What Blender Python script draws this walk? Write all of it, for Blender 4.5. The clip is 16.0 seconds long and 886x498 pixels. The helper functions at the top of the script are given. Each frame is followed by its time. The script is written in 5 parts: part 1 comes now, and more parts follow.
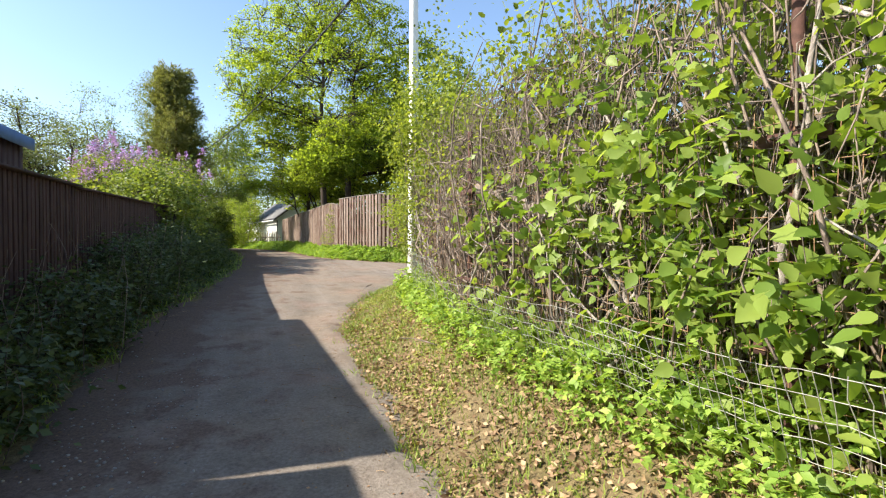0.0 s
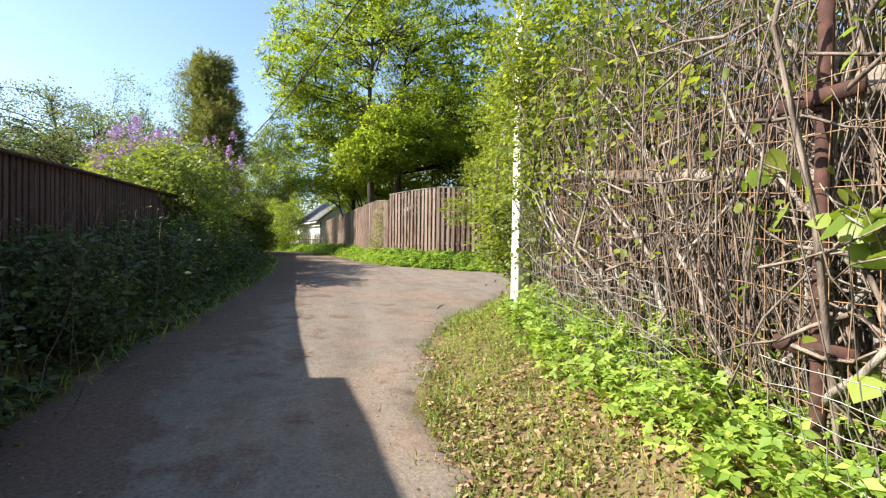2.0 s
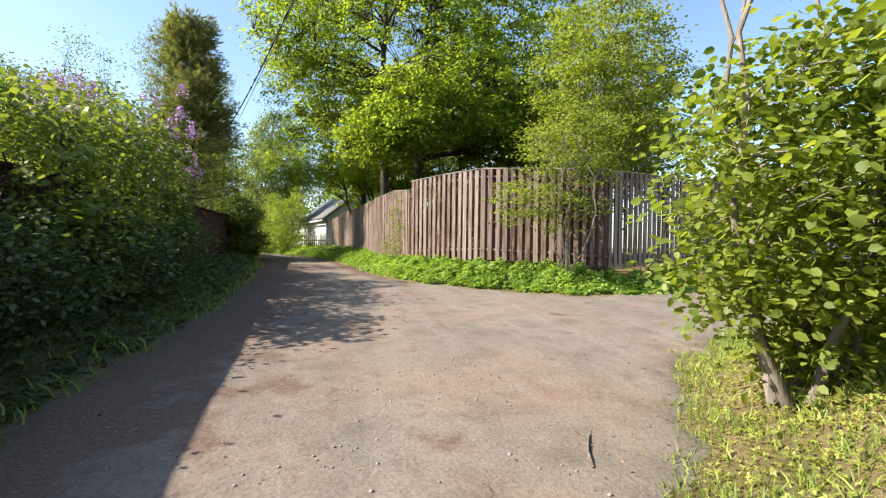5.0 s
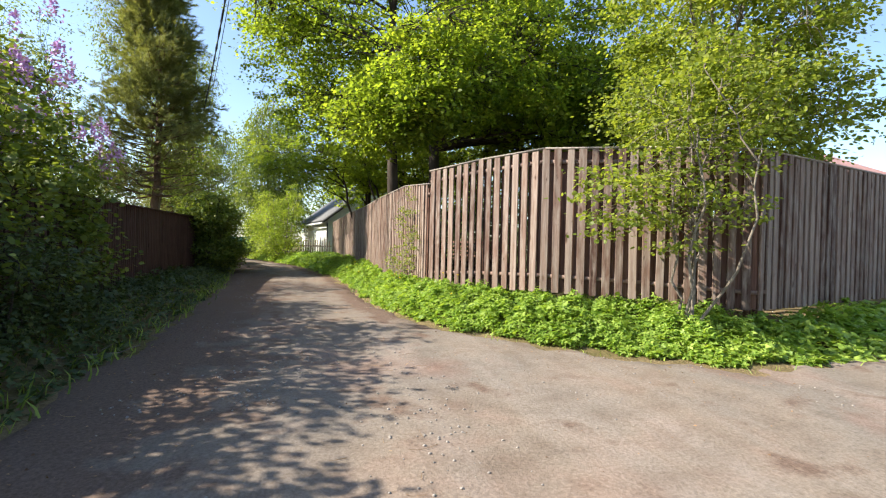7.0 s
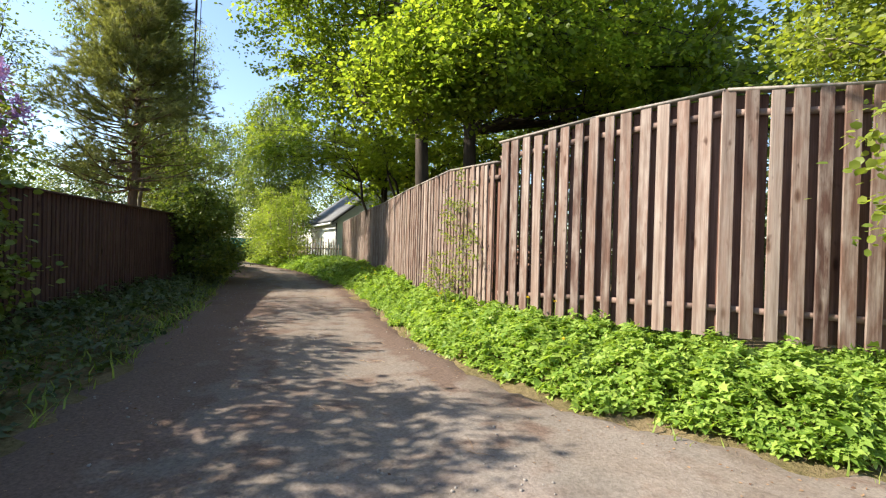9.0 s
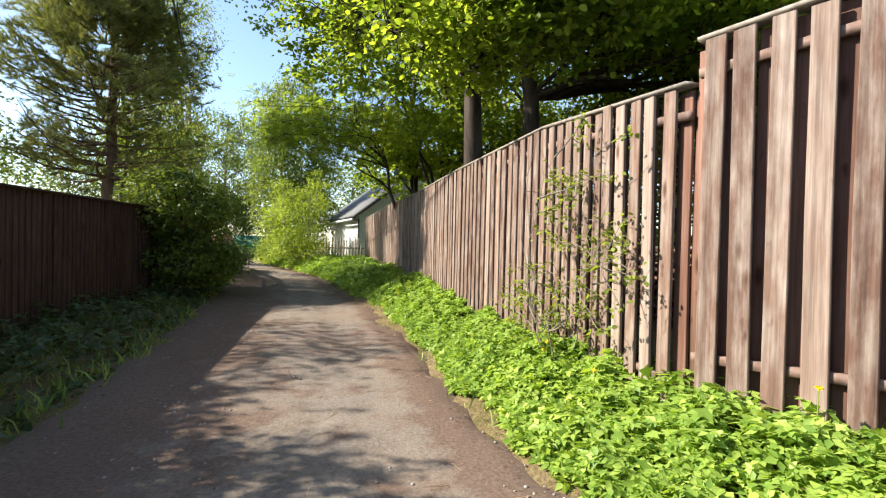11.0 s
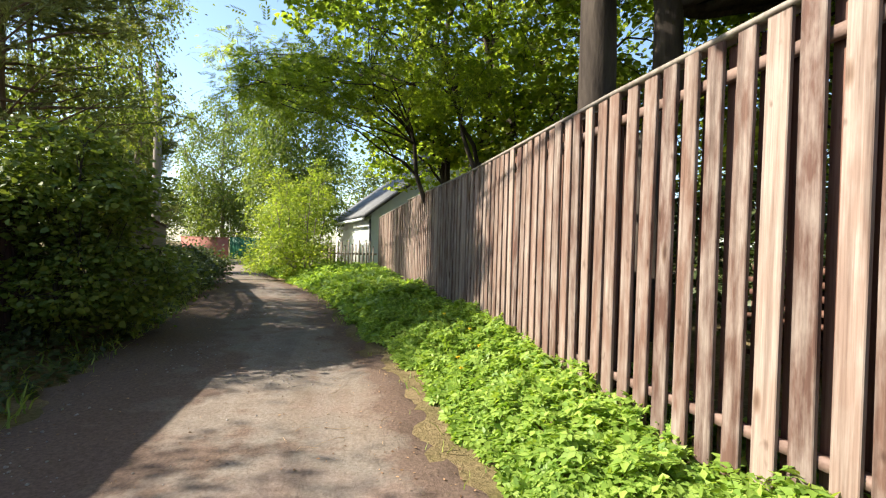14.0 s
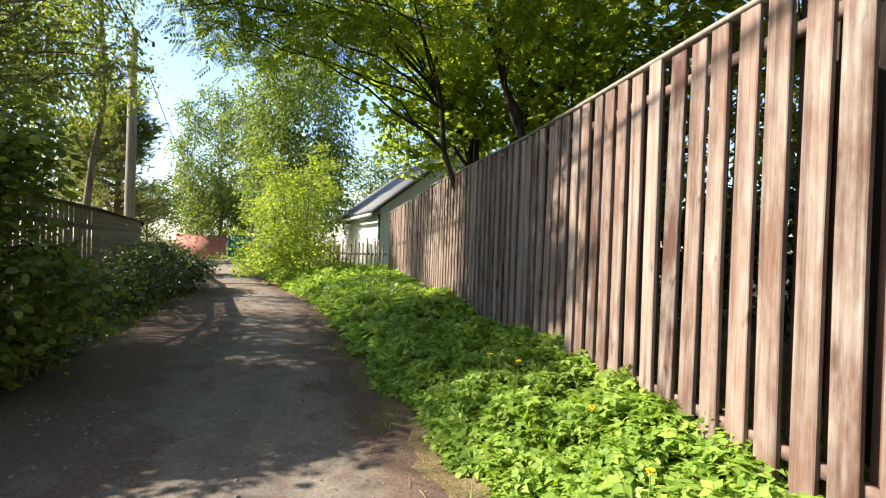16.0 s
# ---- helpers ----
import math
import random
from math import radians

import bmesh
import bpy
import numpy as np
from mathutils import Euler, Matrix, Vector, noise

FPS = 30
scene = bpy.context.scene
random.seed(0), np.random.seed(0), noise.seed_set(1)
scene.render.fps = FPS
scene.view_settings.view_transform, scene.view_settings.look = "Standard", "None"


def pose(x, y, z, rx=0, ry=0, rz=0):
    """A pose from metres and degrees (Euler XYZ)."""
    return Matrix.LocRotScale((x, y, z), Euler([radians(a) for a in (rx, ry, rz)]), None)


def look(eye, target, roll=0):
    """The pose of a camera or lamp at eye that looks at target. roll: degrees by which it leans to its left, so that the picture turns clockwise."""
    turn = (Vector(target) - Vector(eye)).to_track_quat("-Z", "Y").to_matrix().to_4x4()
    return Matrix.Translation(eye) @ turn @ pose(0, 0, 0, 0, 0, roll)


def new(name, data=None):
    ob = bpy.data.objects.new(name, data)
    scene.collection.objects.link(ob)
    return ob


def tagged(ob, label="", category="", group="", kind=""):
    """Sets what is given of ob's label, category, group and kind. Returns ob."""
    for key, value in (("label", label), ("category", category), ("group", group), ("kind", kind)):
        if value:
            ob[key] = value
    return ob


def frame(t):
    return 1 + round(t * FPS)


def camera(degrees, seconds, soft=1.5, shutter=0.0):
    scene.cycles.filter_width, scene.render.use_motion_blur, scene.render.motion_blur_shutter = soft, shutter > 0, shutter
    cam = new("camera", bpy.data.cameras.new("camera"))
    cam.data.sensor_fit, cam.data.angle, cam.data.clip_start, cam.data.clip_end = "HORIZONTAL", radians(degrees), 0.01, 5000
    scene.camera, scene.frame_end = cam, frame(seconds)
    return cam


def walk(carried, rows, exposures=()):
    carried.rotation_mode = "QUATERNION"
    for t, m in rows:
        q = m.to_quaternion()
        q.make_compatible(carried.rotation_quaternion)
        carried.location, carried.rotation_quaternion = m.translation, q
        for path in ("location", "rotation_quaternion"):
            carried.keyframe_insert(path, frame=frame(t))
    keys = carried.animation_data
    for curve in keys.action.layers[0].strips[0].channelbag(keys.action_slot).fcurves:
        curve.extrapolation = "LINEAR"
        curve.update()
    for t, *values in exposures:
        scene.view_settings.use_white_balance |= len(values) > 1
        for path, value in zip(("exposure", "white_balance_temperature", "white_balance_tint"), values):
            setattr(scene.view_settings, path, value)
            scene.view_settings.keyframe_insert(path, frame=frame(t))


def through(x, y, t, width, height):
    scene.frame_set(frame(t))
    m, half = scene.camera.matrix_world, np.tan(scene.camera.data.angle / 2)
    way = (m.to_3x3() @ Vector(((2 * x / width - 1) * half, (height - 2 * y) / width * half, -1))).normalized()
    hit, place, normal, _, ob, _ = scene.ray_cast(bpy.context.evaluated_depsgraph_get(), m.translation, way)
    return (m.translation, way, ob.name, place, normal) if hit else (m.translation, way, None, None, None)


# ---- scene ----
cam = camera(86.0, 16.0, soft=1.2)
PATH = [
    (0, (-0.041, -0.531, 1.407), (0.715, 1.32, 1.367), 0.2),
    (0.5, (0.033, 0.447, 1.356), (0.722, 2.324, 1.321), 0.2),
    (1, (0.102, 1.338, 1.365), (0.747, 3.231, 1.34), 0.6),
    (1.5, (0.154, 2.128, 1.345), (0.777, 4.029, 1.326), 0.9),
    (2, (0.271, 2.792, 1.347), (0.864, 4.702, 1.326), 0.8),
    (2.5, (0.411, 3.524, 1.366), (1.002, 5.435, 1.35), 1.0),
    (3, (0.473, 4.211, 1.39), (1.063, 6.122, 1.374), 1.0),
    (3.5, (0.526, 4.989, 1.399), (1.113, 6.901, 1.39), 1.3),
    (4, (0.571, 5.696, 1.462), (1.145, 7.611, 1.459), 1.5),
    (4.2, (0.586, 5.967, 1.439), (1.157, 7.884, 1.427), 1.1),
    (6.3, (1.491, 10.274, 1.728), (2.014, 12.204, 1.699), 1.2),
    (6.5, (1.509, 10.586, 1.752), (2.031, 12.516, 1.732), 1.3),
    (7, (1.524, 11.343, 1.771), (2.038, 13.276, 1.754), 1.4),
    (7.5, (1.552, 12.058, 1.767), (2.069, 13.99, 1.753), 1.3),
    (8, (1.504, 12.808, 1.791), (2.023, 14.739, 1.779), 1.5),
    (8.5, (1.476, 13.561, 1.793), (1.99, 15.494, 1.783), 1.5),
    (9, (1.428, 14.282, 1.827), (1.918, 16.221, 1.815), 1.5),
    (9.1, (1.417, 14.419, 1.824), (1.908, 16.357, 1.824), 1.7),
    (9.5, (1.443, 15.004, 1.828), (1.913, 16.948, 1.814), 1.3),
    (9.7, (1.419, 15.308, 1.832), (1.881, 17.254, 1.815), 1.2),
    (11.8, (1.564, 18.473, 1.986), (1.921, 20.44, 1.952), 1.4),
    (12, (1.556, 18.753, 1.999), (1.905, 20.722, 1.966), 1.4),
    (12.5, (1.6, 19.465, 1.97), (1.948, 21.434, 1.941), 1.4),
    (13, (1.575, 20.209, 2.006), (1.925, 22.178, 1.976), 1.2),
    (13.5, (1.57, 20.768, 2.0), (1.928, 22.735, 1.975), 1.5),
    (14, (1.548, 21.328, 1.999), (1.911, 23.294, 1.978), 1.7),
    (14.5, (1.633, 21.922, 1.992), (1.999, 23.889, 1.966), 1.3),
    (15, (1.625, 22.533, 1.966), (1.993, 24.498, 1.942), 1.5),
    (15.5, (1.671, 23.128, 1.935), (2.036, 25.095, 1.912), 1.4),
    (16, (1.54, 23.622, 1.953), (1.876, 25.593, 1.931), 1.9),
]
walk(cam, [(t, look(eye, target, roll)) for t, eye, target, roll in PATH],
     exposures=[(0, 1.32), (9, 1.36), (14, 1.5), (16, 1.56)])

# ---- sun, sky ----
SUN_EL, SUN_AZ = radians(36.8), Vector((-1.0, 0.12, 0)).normalized()
sun_way = Vector((SUN_AZ.x * math.cos(SUN_EL), SUN_AZ.y * math.cos(SUN_EL), math.sin(SUN_EL)))
sun = new("sun", bpy.data.lights.new("sun", "SUN"))
sun.data.energy, sun.data.angle, sun.data.color = 5.0, radians(0.6), (1.0, 0.92, 0.79)
sun.matrix_world = sun_way.to_track_quat("Z", "Y").to_matrix().to_4x4()
world = bpy.data.worlds.new("world")
scene.world = world
world.use_nodes = True
wn = world.node_tree.nodes
sky = wn.new("ShaderNodeTexSky")
sky.sky_type, sky.sun_disc, sky.sun_elevation = "NISHITA", False, SUN_EL
sky.sun_rotation = math.atan2(sun_way.x, sun_way.y)
sky.air_density, sky.dust_density, sky.ozone_density = 1.0, 0.8, 2.0
world.node_tree.links.new(sky.outputs[0], wn["Background"].inputs[0])
wn["Background"].inputs[1].default_value = 0.12

# ---- terrain ----
def lerp(v, xs, ys):
    return np.interp(v, xs, ys)


def left_edge(y):
    return lerp(y, [-14, 5.6, 7.3, 9.6, 12, 15, 19, 22.5, 24.6, 27.5, 29.7, 33.6, 37, 40.6, 46, 60],
                [-1.5, -1.45, -1.39, -0.95, -0.7, -0.35, -0.35, -0.53, -0.74, -1.09, -1.3, -2.1, -3.0, -3.9, -6.0, -12.5])


def right_edge(y):
    return lerp(y, [-14, 2, 4.3, 5.8, 7.15, 8.8, 14, 20.6, 23.6, 26, 29.6, 33, 41, 46, 60],
                [0.9, 0.95, 1.03, 1.18, 1.43, 2.15, 2.6, 2.39, 2.24, 1.97, 1.21, 0.6, -2.1, -3.8, -9.5])


def road_depth(x, y):
    """How far inside the road a place lies, in metres; outside it is below nought."""
    main = np.minimum(x - left_edge(y), right_edge(y) - x)
    low = lerp(x, [0, 1.5, 2.15, 2.72, 4.4, 5.75, 9, 25], [5.5, 7.4, 8.8, 9.4, 11.3, 12.0, 13.0, 18])
    high = lerp(x, [0, 2.24, 2.39, 2.86, 3.4, 4.3, 5.9, 8.7, 12, 25], [29, 23.6, 20.6, 18.4, 17.3, 16.25, 15.2, 15.5, 16.6, 21])
    side = np.minimum(np.minimum(y - low, high - y) * 0.75, x - left_edge(y))
    cross = np.minimum(np.minimum(y - (47.5 - 0.15 * x), (51.5 - 0.15 * x) - y), 8 + 0 * x)
    return np.maximum(np.maximum(main, side), cross)


def bumps(x, y, k=1.0):
    return (np.sin(x * 1.7 * k + 1.3 * np.sin(y * 1.1 * k)) * np.cos(y * 1.3 * k + 0.7 * np.sin(x * 2.3 * k))
            + 0.5 * np.sin(x * 4.1 * k + y * 3.3 * k) * np.cos(y * 3.7 * k - x * 1.9 * k))


def height(x, y):
    x, y = np.asarray(x, float), np.asarray(y, float)
    z = lerp(y, [-30, -10, 2, 6, 10, 14, 19, 24, 30, 50, 90], [-0.3, -0.1, 0.03, 0.12, 0.36, 0.5, 0.64, 0.67, 0.72, 0.6, 0.5])
    out = np.clip(-road_depth(x, y) / 1.3, 0, 1)
    out = out * out * (3 - 2 * out)
    right = x > (left_edge(y) + right_edge(y)) / 2
    bank = np.where(right, np.where(y < 13.2 + 0.3 * np.maximum(x - 6, 0), 0.46, 0.27), 0.12)
    bank = bank * np.where(y > 40, 0.3, 1.0)
    z = z + bank * out + 0.012 * bumps(x, y) + 0.02 * out * bumps(x, y, 1.8)
    return z - 0.00002 * np.maximum(0, np.hypot(x, y - 20) - 60) ** 2


def ground_z(x, y):
    return float(height(x, y))


# ---- materials ----
def material(name, rough=0.8, spec=0.3):
    m = bpy.data.materials.new(name)
    m.use_nodes = True
    b = m.node_tree.nodes["Principled BSDF"]
    b.inputs["Roughness"].default_value = rough
    b.inputs["Specular IOR Level"].default_value = spec
    return m, m.node_tree, b


def node(nt, kind, **values):
    n = nt.nodes.new(kind)
    for k, v in values.items():
        n.inputs[k.replace("_", " ")].default_value = v
    return n


def ramp(nt, source, stops):
    r = nt.nodes.new("ShaderNodeValToRGB")
    e = r.color_ramp.elements
    while len(e) < len(stops):
        e.new(0.5)
    for el, (p, c) in zip(e, stops):
        el.position, el.color = p, (*c, 1)
    nt.links.new(source, r.inputs[0])
    return r.outputs[0]


def blend(nt, kind, fac, a, b):
    m = nt.nodes.new("ShaderNodeMix")
    m.data_type, m.blend_type = "RGBA", kind
    for slot, v in ((m.inputs[0], fac), (m.inputs[6], a), (m.inputs[7], b)):
        if isinstance(v, (int, float)):
            slot.default_value = v
        elif isinstance(v, tuple):
            slot.default_value = (*v, 1)
        else:
            nt.links.new(v, slot)
    return m.outputs[2]


def noise_of(nt, scale, detail=4.0, rough=0.55, stretch=None, space="Object"):
    c = nt.nodes.new("ShaderNodeTexCoord")
    n = node(nt, "ShaderNodeTexNoise", Scale=scale, Detail=detail, Roughness=rough)
    source = c.outputs[space]
    if stretch:
        mp = nt.nodes.new("ShaderNodeMapping")
        mp.inputs["Scale"].default_value = stretch
        nt.links.new(source, mp.inputs[0])
        source = mp.outputs[0]
    nt.links.new(source, n.inputs["Vector"])
    return n.outputs["Fac"]


def bump(nt, b, source, strength, distance):
    n = node(nt, "ShaderNodeBump", Strength=strength, Distance=distance)
    nt.links.new(source, n.inputs["Height"])
    nt.links.new(n.outputs[0], b.inputs["Normal"])


def leaf_material(name, dark, light, through=0.45, rough=0.5, dead=None):
    m, nt, b = material(name, rough, 0.35)
    g = nt.nodes.new("ShaderNodeNewGeometry")
    stops = [(0.0, dark), (0.55, tuple((a + c) / 2 for a, c in zip(dark, light))), (1.0, light)]
    col = ramp(nt, g.outputs["Random Per Island"], stops)
    big = noise_of(nt, 0.7, 2)
    col = blend(nt, "MULTIPLY", 0.6, col, ramp(nt, big, [(0.3, (0.72, 0.78, 0.7)), (0.7, (1.15, 1.1, 1.0))]))
    nt.links.new(col, b.inputs["Base Color"])
    t = nt.nodes.new("ShaderNodeBsdfTranslucent")
    nt.links.new(blend(nt, "MULTIPLY", 1.0, col, (1.38, 1.36, 0.58)), t.inputs[0])
    mix = nt.nodes.new("ShaderNodeMixShader")
    mix.inputs[0].default_value = through
    nt.links.new(b.outputs[0], mix.inputs[1])
    nt.links.new(t.outputs[0], mix.inputs[2])
    nt.links.new(mix.outputs[0], nt.nodes["Material Output"].inputs[0])
    return m


def bark_material(name, dark, light, scale=6.0):
    m, nt, b = material(name, 0.9, 0.15)
    n = noise_of(nt, scale, 6, 0.65, (1, 1, 0.22))
    nt.links.new(ramp(nt, n, [(0.35, dark), (0.7, light)]), b.inputs["Base Color"])
    bump(nt, b, n, 0.8, 0.03)
    return m


def board_material(name, stops, grey, amount, rough=0.75):
    """Weathered, stained boards: a tone for each board, grain along z, knots and worn grey."""
    m, nt, b = material(name, rough, 0.25)
    info = nt.nodes.new("ShaderNodeObjectInfo")
    base = ramp(nt, info.outputs["Random"], stops)
    c = nt.nodes.new("ShaderNodeTexCoord")
    shift = nt.nodes.new("ShaderNodeVectorMath")
    shift.operation = "ADD"
    times = nt.nodes.new("ShaderNodeVectorMath")
    times.operation = "SCALE"
    times.inputs[0].default_value = (13.0, 7.0, 29.0)
    nt.links.new(info.outputs["Random"], times.inputs["Scale"])
    nt.links.new(c.outputs["Object"], shift.inputs[0])
    nt.links.new(times.outputs[0], shift.inputs[1])

    def layer(scale, stretch, detail=5.0):
        mp = nt.nodes.new("ShaderNodeMapping")
        mp.inputs["Scale"].default_value = stretch
        n = node(nt, "ShaderNodeTexNoise", Scale=scale, Detail=detail, Roughness=0.6)
        nt.links.new(shift.outputs[0], mp.inputs[0])
        nt.links.new(mp.outputs[0], n.inputs["Vector"])
        return n.outputs["Fac"]

    grain = layer(1.0, (130, 130, 2.6))
    worn = layer(1.0, (14, 14, 3.2), 7.0)
    spots = layer(1.0, (14, 14, 6), 2)
    col = blend(nt, "MIX", ramp(nt, worn, [(0.4, (0, 0, 0)), (0.75, (amount,) * 3)]), base, grey)
    col = blend(nt, "MULTIPLY", 0.75, col, ramp(nt, grain, [(0.3, (0.6, 0.57, 0.55)), (0.65, (1.06, 1.05, 1.04))]))
    streak = layer(1.0, (26, 26, 0.9), 4.0)
    col = blend(nt, "MULTIPLY", 0.8, col, ramp(nt, streak, [(0.32, (0.55, 0.5, 0.48)), (0.5, (1, 1, 1)), (0.68, (1.3, 1.32, 1.34))]))
    col = blend(nt, "MULTIPLY", 1.0, col, ramp(nt, spots, [(0.22, (0.35, 0.28, 0.24)), (0.34, (1, 1, 1))]))
    mp = nt.nodes.new("ShaderNodeMapping")
    mp.inputs["Scale"].default_value = (5.5, 5.5, 1.9)
    knot = node(nt, "ShaderNodeTexVoronoi", Scale=1.0)
    nt.links.new(shift.outputs[0], mp.inputs[0])
    nt.links.new(mp.outputs[0], knot.inputs["Vector"])
    col = blend(nt, "MULTIPLY", 0.85, col, ramp(nt, knot.outputs["Distance"], [(0.05, (0.25, 0.15, 0.1)), (0.09, (0.6, 0.5, 0.42)), (0.14, (1, 1, 1))]))
    nt.links.new(col, b.inputs["Base Color"])
    bump(nt, b, grain, 0.35, 0.004)
    return m


def simple(name, a, b2, scale=8.0, rough=0.7, spec=0.3, metal=0.0, relief=0.2, stretch=None):
    m, nt, b = material(name, rough, spec)
    n = noise_of(nt, scale, 6, 0.6, stretch)
    nt.links.new(ramp(nt, n, [(0.3, a), (0.7, b2)]), b.inputs["Base Color"])
    b.inputs["Metallic"].default_value = metal
    bump(nt, b, n, relief, 0.01)
    return m


def road_material():
    m, nt, b = material("packed_earth", 0.95, 0.1)
    big, mid, fine = noise_of(nt, 0.35, 5, 0.6), noise_of(nt, 2.2, 6, 0.6), noise_of(nt, 42, 4, 0.7)
    tracks = noise_of(nt, 1.0, 4, 0.6, (2.6, 0.12, 1))
    col = ramp(nt, big, [(0.34, (0.25, 0.175, 0.14)), (0.45, (0.225, 0.185, 0.15)), (0.56, (0.2, 0.175, 0.15)), (0.68, (0.245, 0.17, 0.14))])
    col = blend(nt, "MIX", ramp(nt, tracks, [(0.5, (0, 0, 0)), (0.68, (0.55,) * 3)]), col, (0.27, 0.235, 0.205))
    col = blend(nt, "MULTIPLY", 0.8, col, ramp(nt, mid, [(0.34, (0.74, 0.7, 0.67)), (0.5, (0.97, 0.96, 0.95)), (0.65, (1.13, 1.12, 1.1))]))
    col = blend(nt, "MULTIPLY", 0.8, col, ramp(nt, fine, [(0.3, (0.6, 0.58, 0.56)), (0.55, (1, 1, 1)), (0.75, (1.35, 1.33, 1.3))]))
    vor = node(nt, "ShaderNodeTexVoronoi", Scale=55.0)
    c = nt.nodes.new("ShaderNodeTexCoord")
    nt.links.new(c.outputs["Object"], vor.inputs["Vector"])
    gravel = ramp(nt, vor.outputs["Distance"], [(0.12, (1, 1, 1)), (0.3, (0, 0, 0))])
    patch = ramp(nt, mid, [(0.52, (0, 0, 0)), (0.66, (0.5,) * 3)])
    both = blend(nt, "MULTIPLY", 1.0, gravel, patch)
    col = blend(nt, "MIX", both, col, (0.36, 0.33, 0.3))
    # brown mould at the lane edges, with shade also darkened into the colour
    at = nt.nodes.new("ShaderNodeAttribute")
    at.attribute_name = "mould_and_shade"
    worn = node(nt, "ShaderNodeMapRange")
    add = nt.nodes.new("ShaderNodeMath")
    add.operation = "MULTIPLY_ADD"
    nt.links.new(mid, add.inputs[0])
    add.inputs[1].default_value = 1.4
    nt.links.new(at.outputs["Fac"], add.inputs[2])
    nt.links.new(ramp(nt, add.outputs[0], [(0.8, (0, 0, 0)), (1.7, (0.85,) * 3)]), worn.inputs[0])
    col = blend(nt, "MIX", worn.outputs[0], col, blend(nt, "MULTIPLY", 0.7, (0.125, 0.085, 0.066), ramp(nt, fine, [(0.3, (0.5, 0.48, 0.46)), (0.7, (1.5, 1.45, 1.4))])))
    nt.links.new(col, b.inputs["Base Color"])
    bump(nt, b, fine, 0.6, 0.012)
    return m


def soil_material():
    m, nt, b = material("verge_soil", 1.0, 0.05)
    n, f = noise_of(nt, 1.3, 6, 0.65), noise_of(nt, 30, 5, 0.7)
    col = ramp(nt, n, [(0.3, (0.1, 0.1, 0.035)), (0.5, (0.2, 0.16, 0.085)), (0.7, (0.28, 0.215, 0.13))])
    col = blend(nt, "MULTIPLY", 0.8, col, ramp(nt, f, [(0.3, (0.45, 0.42, 0.4)), (0.7, (1.3, 1.25, 1.2))]))
    nt.links.new(col, b.inputs["Base Color"])
    bump(nt, b, f, 1.0, 0.03)
    return m


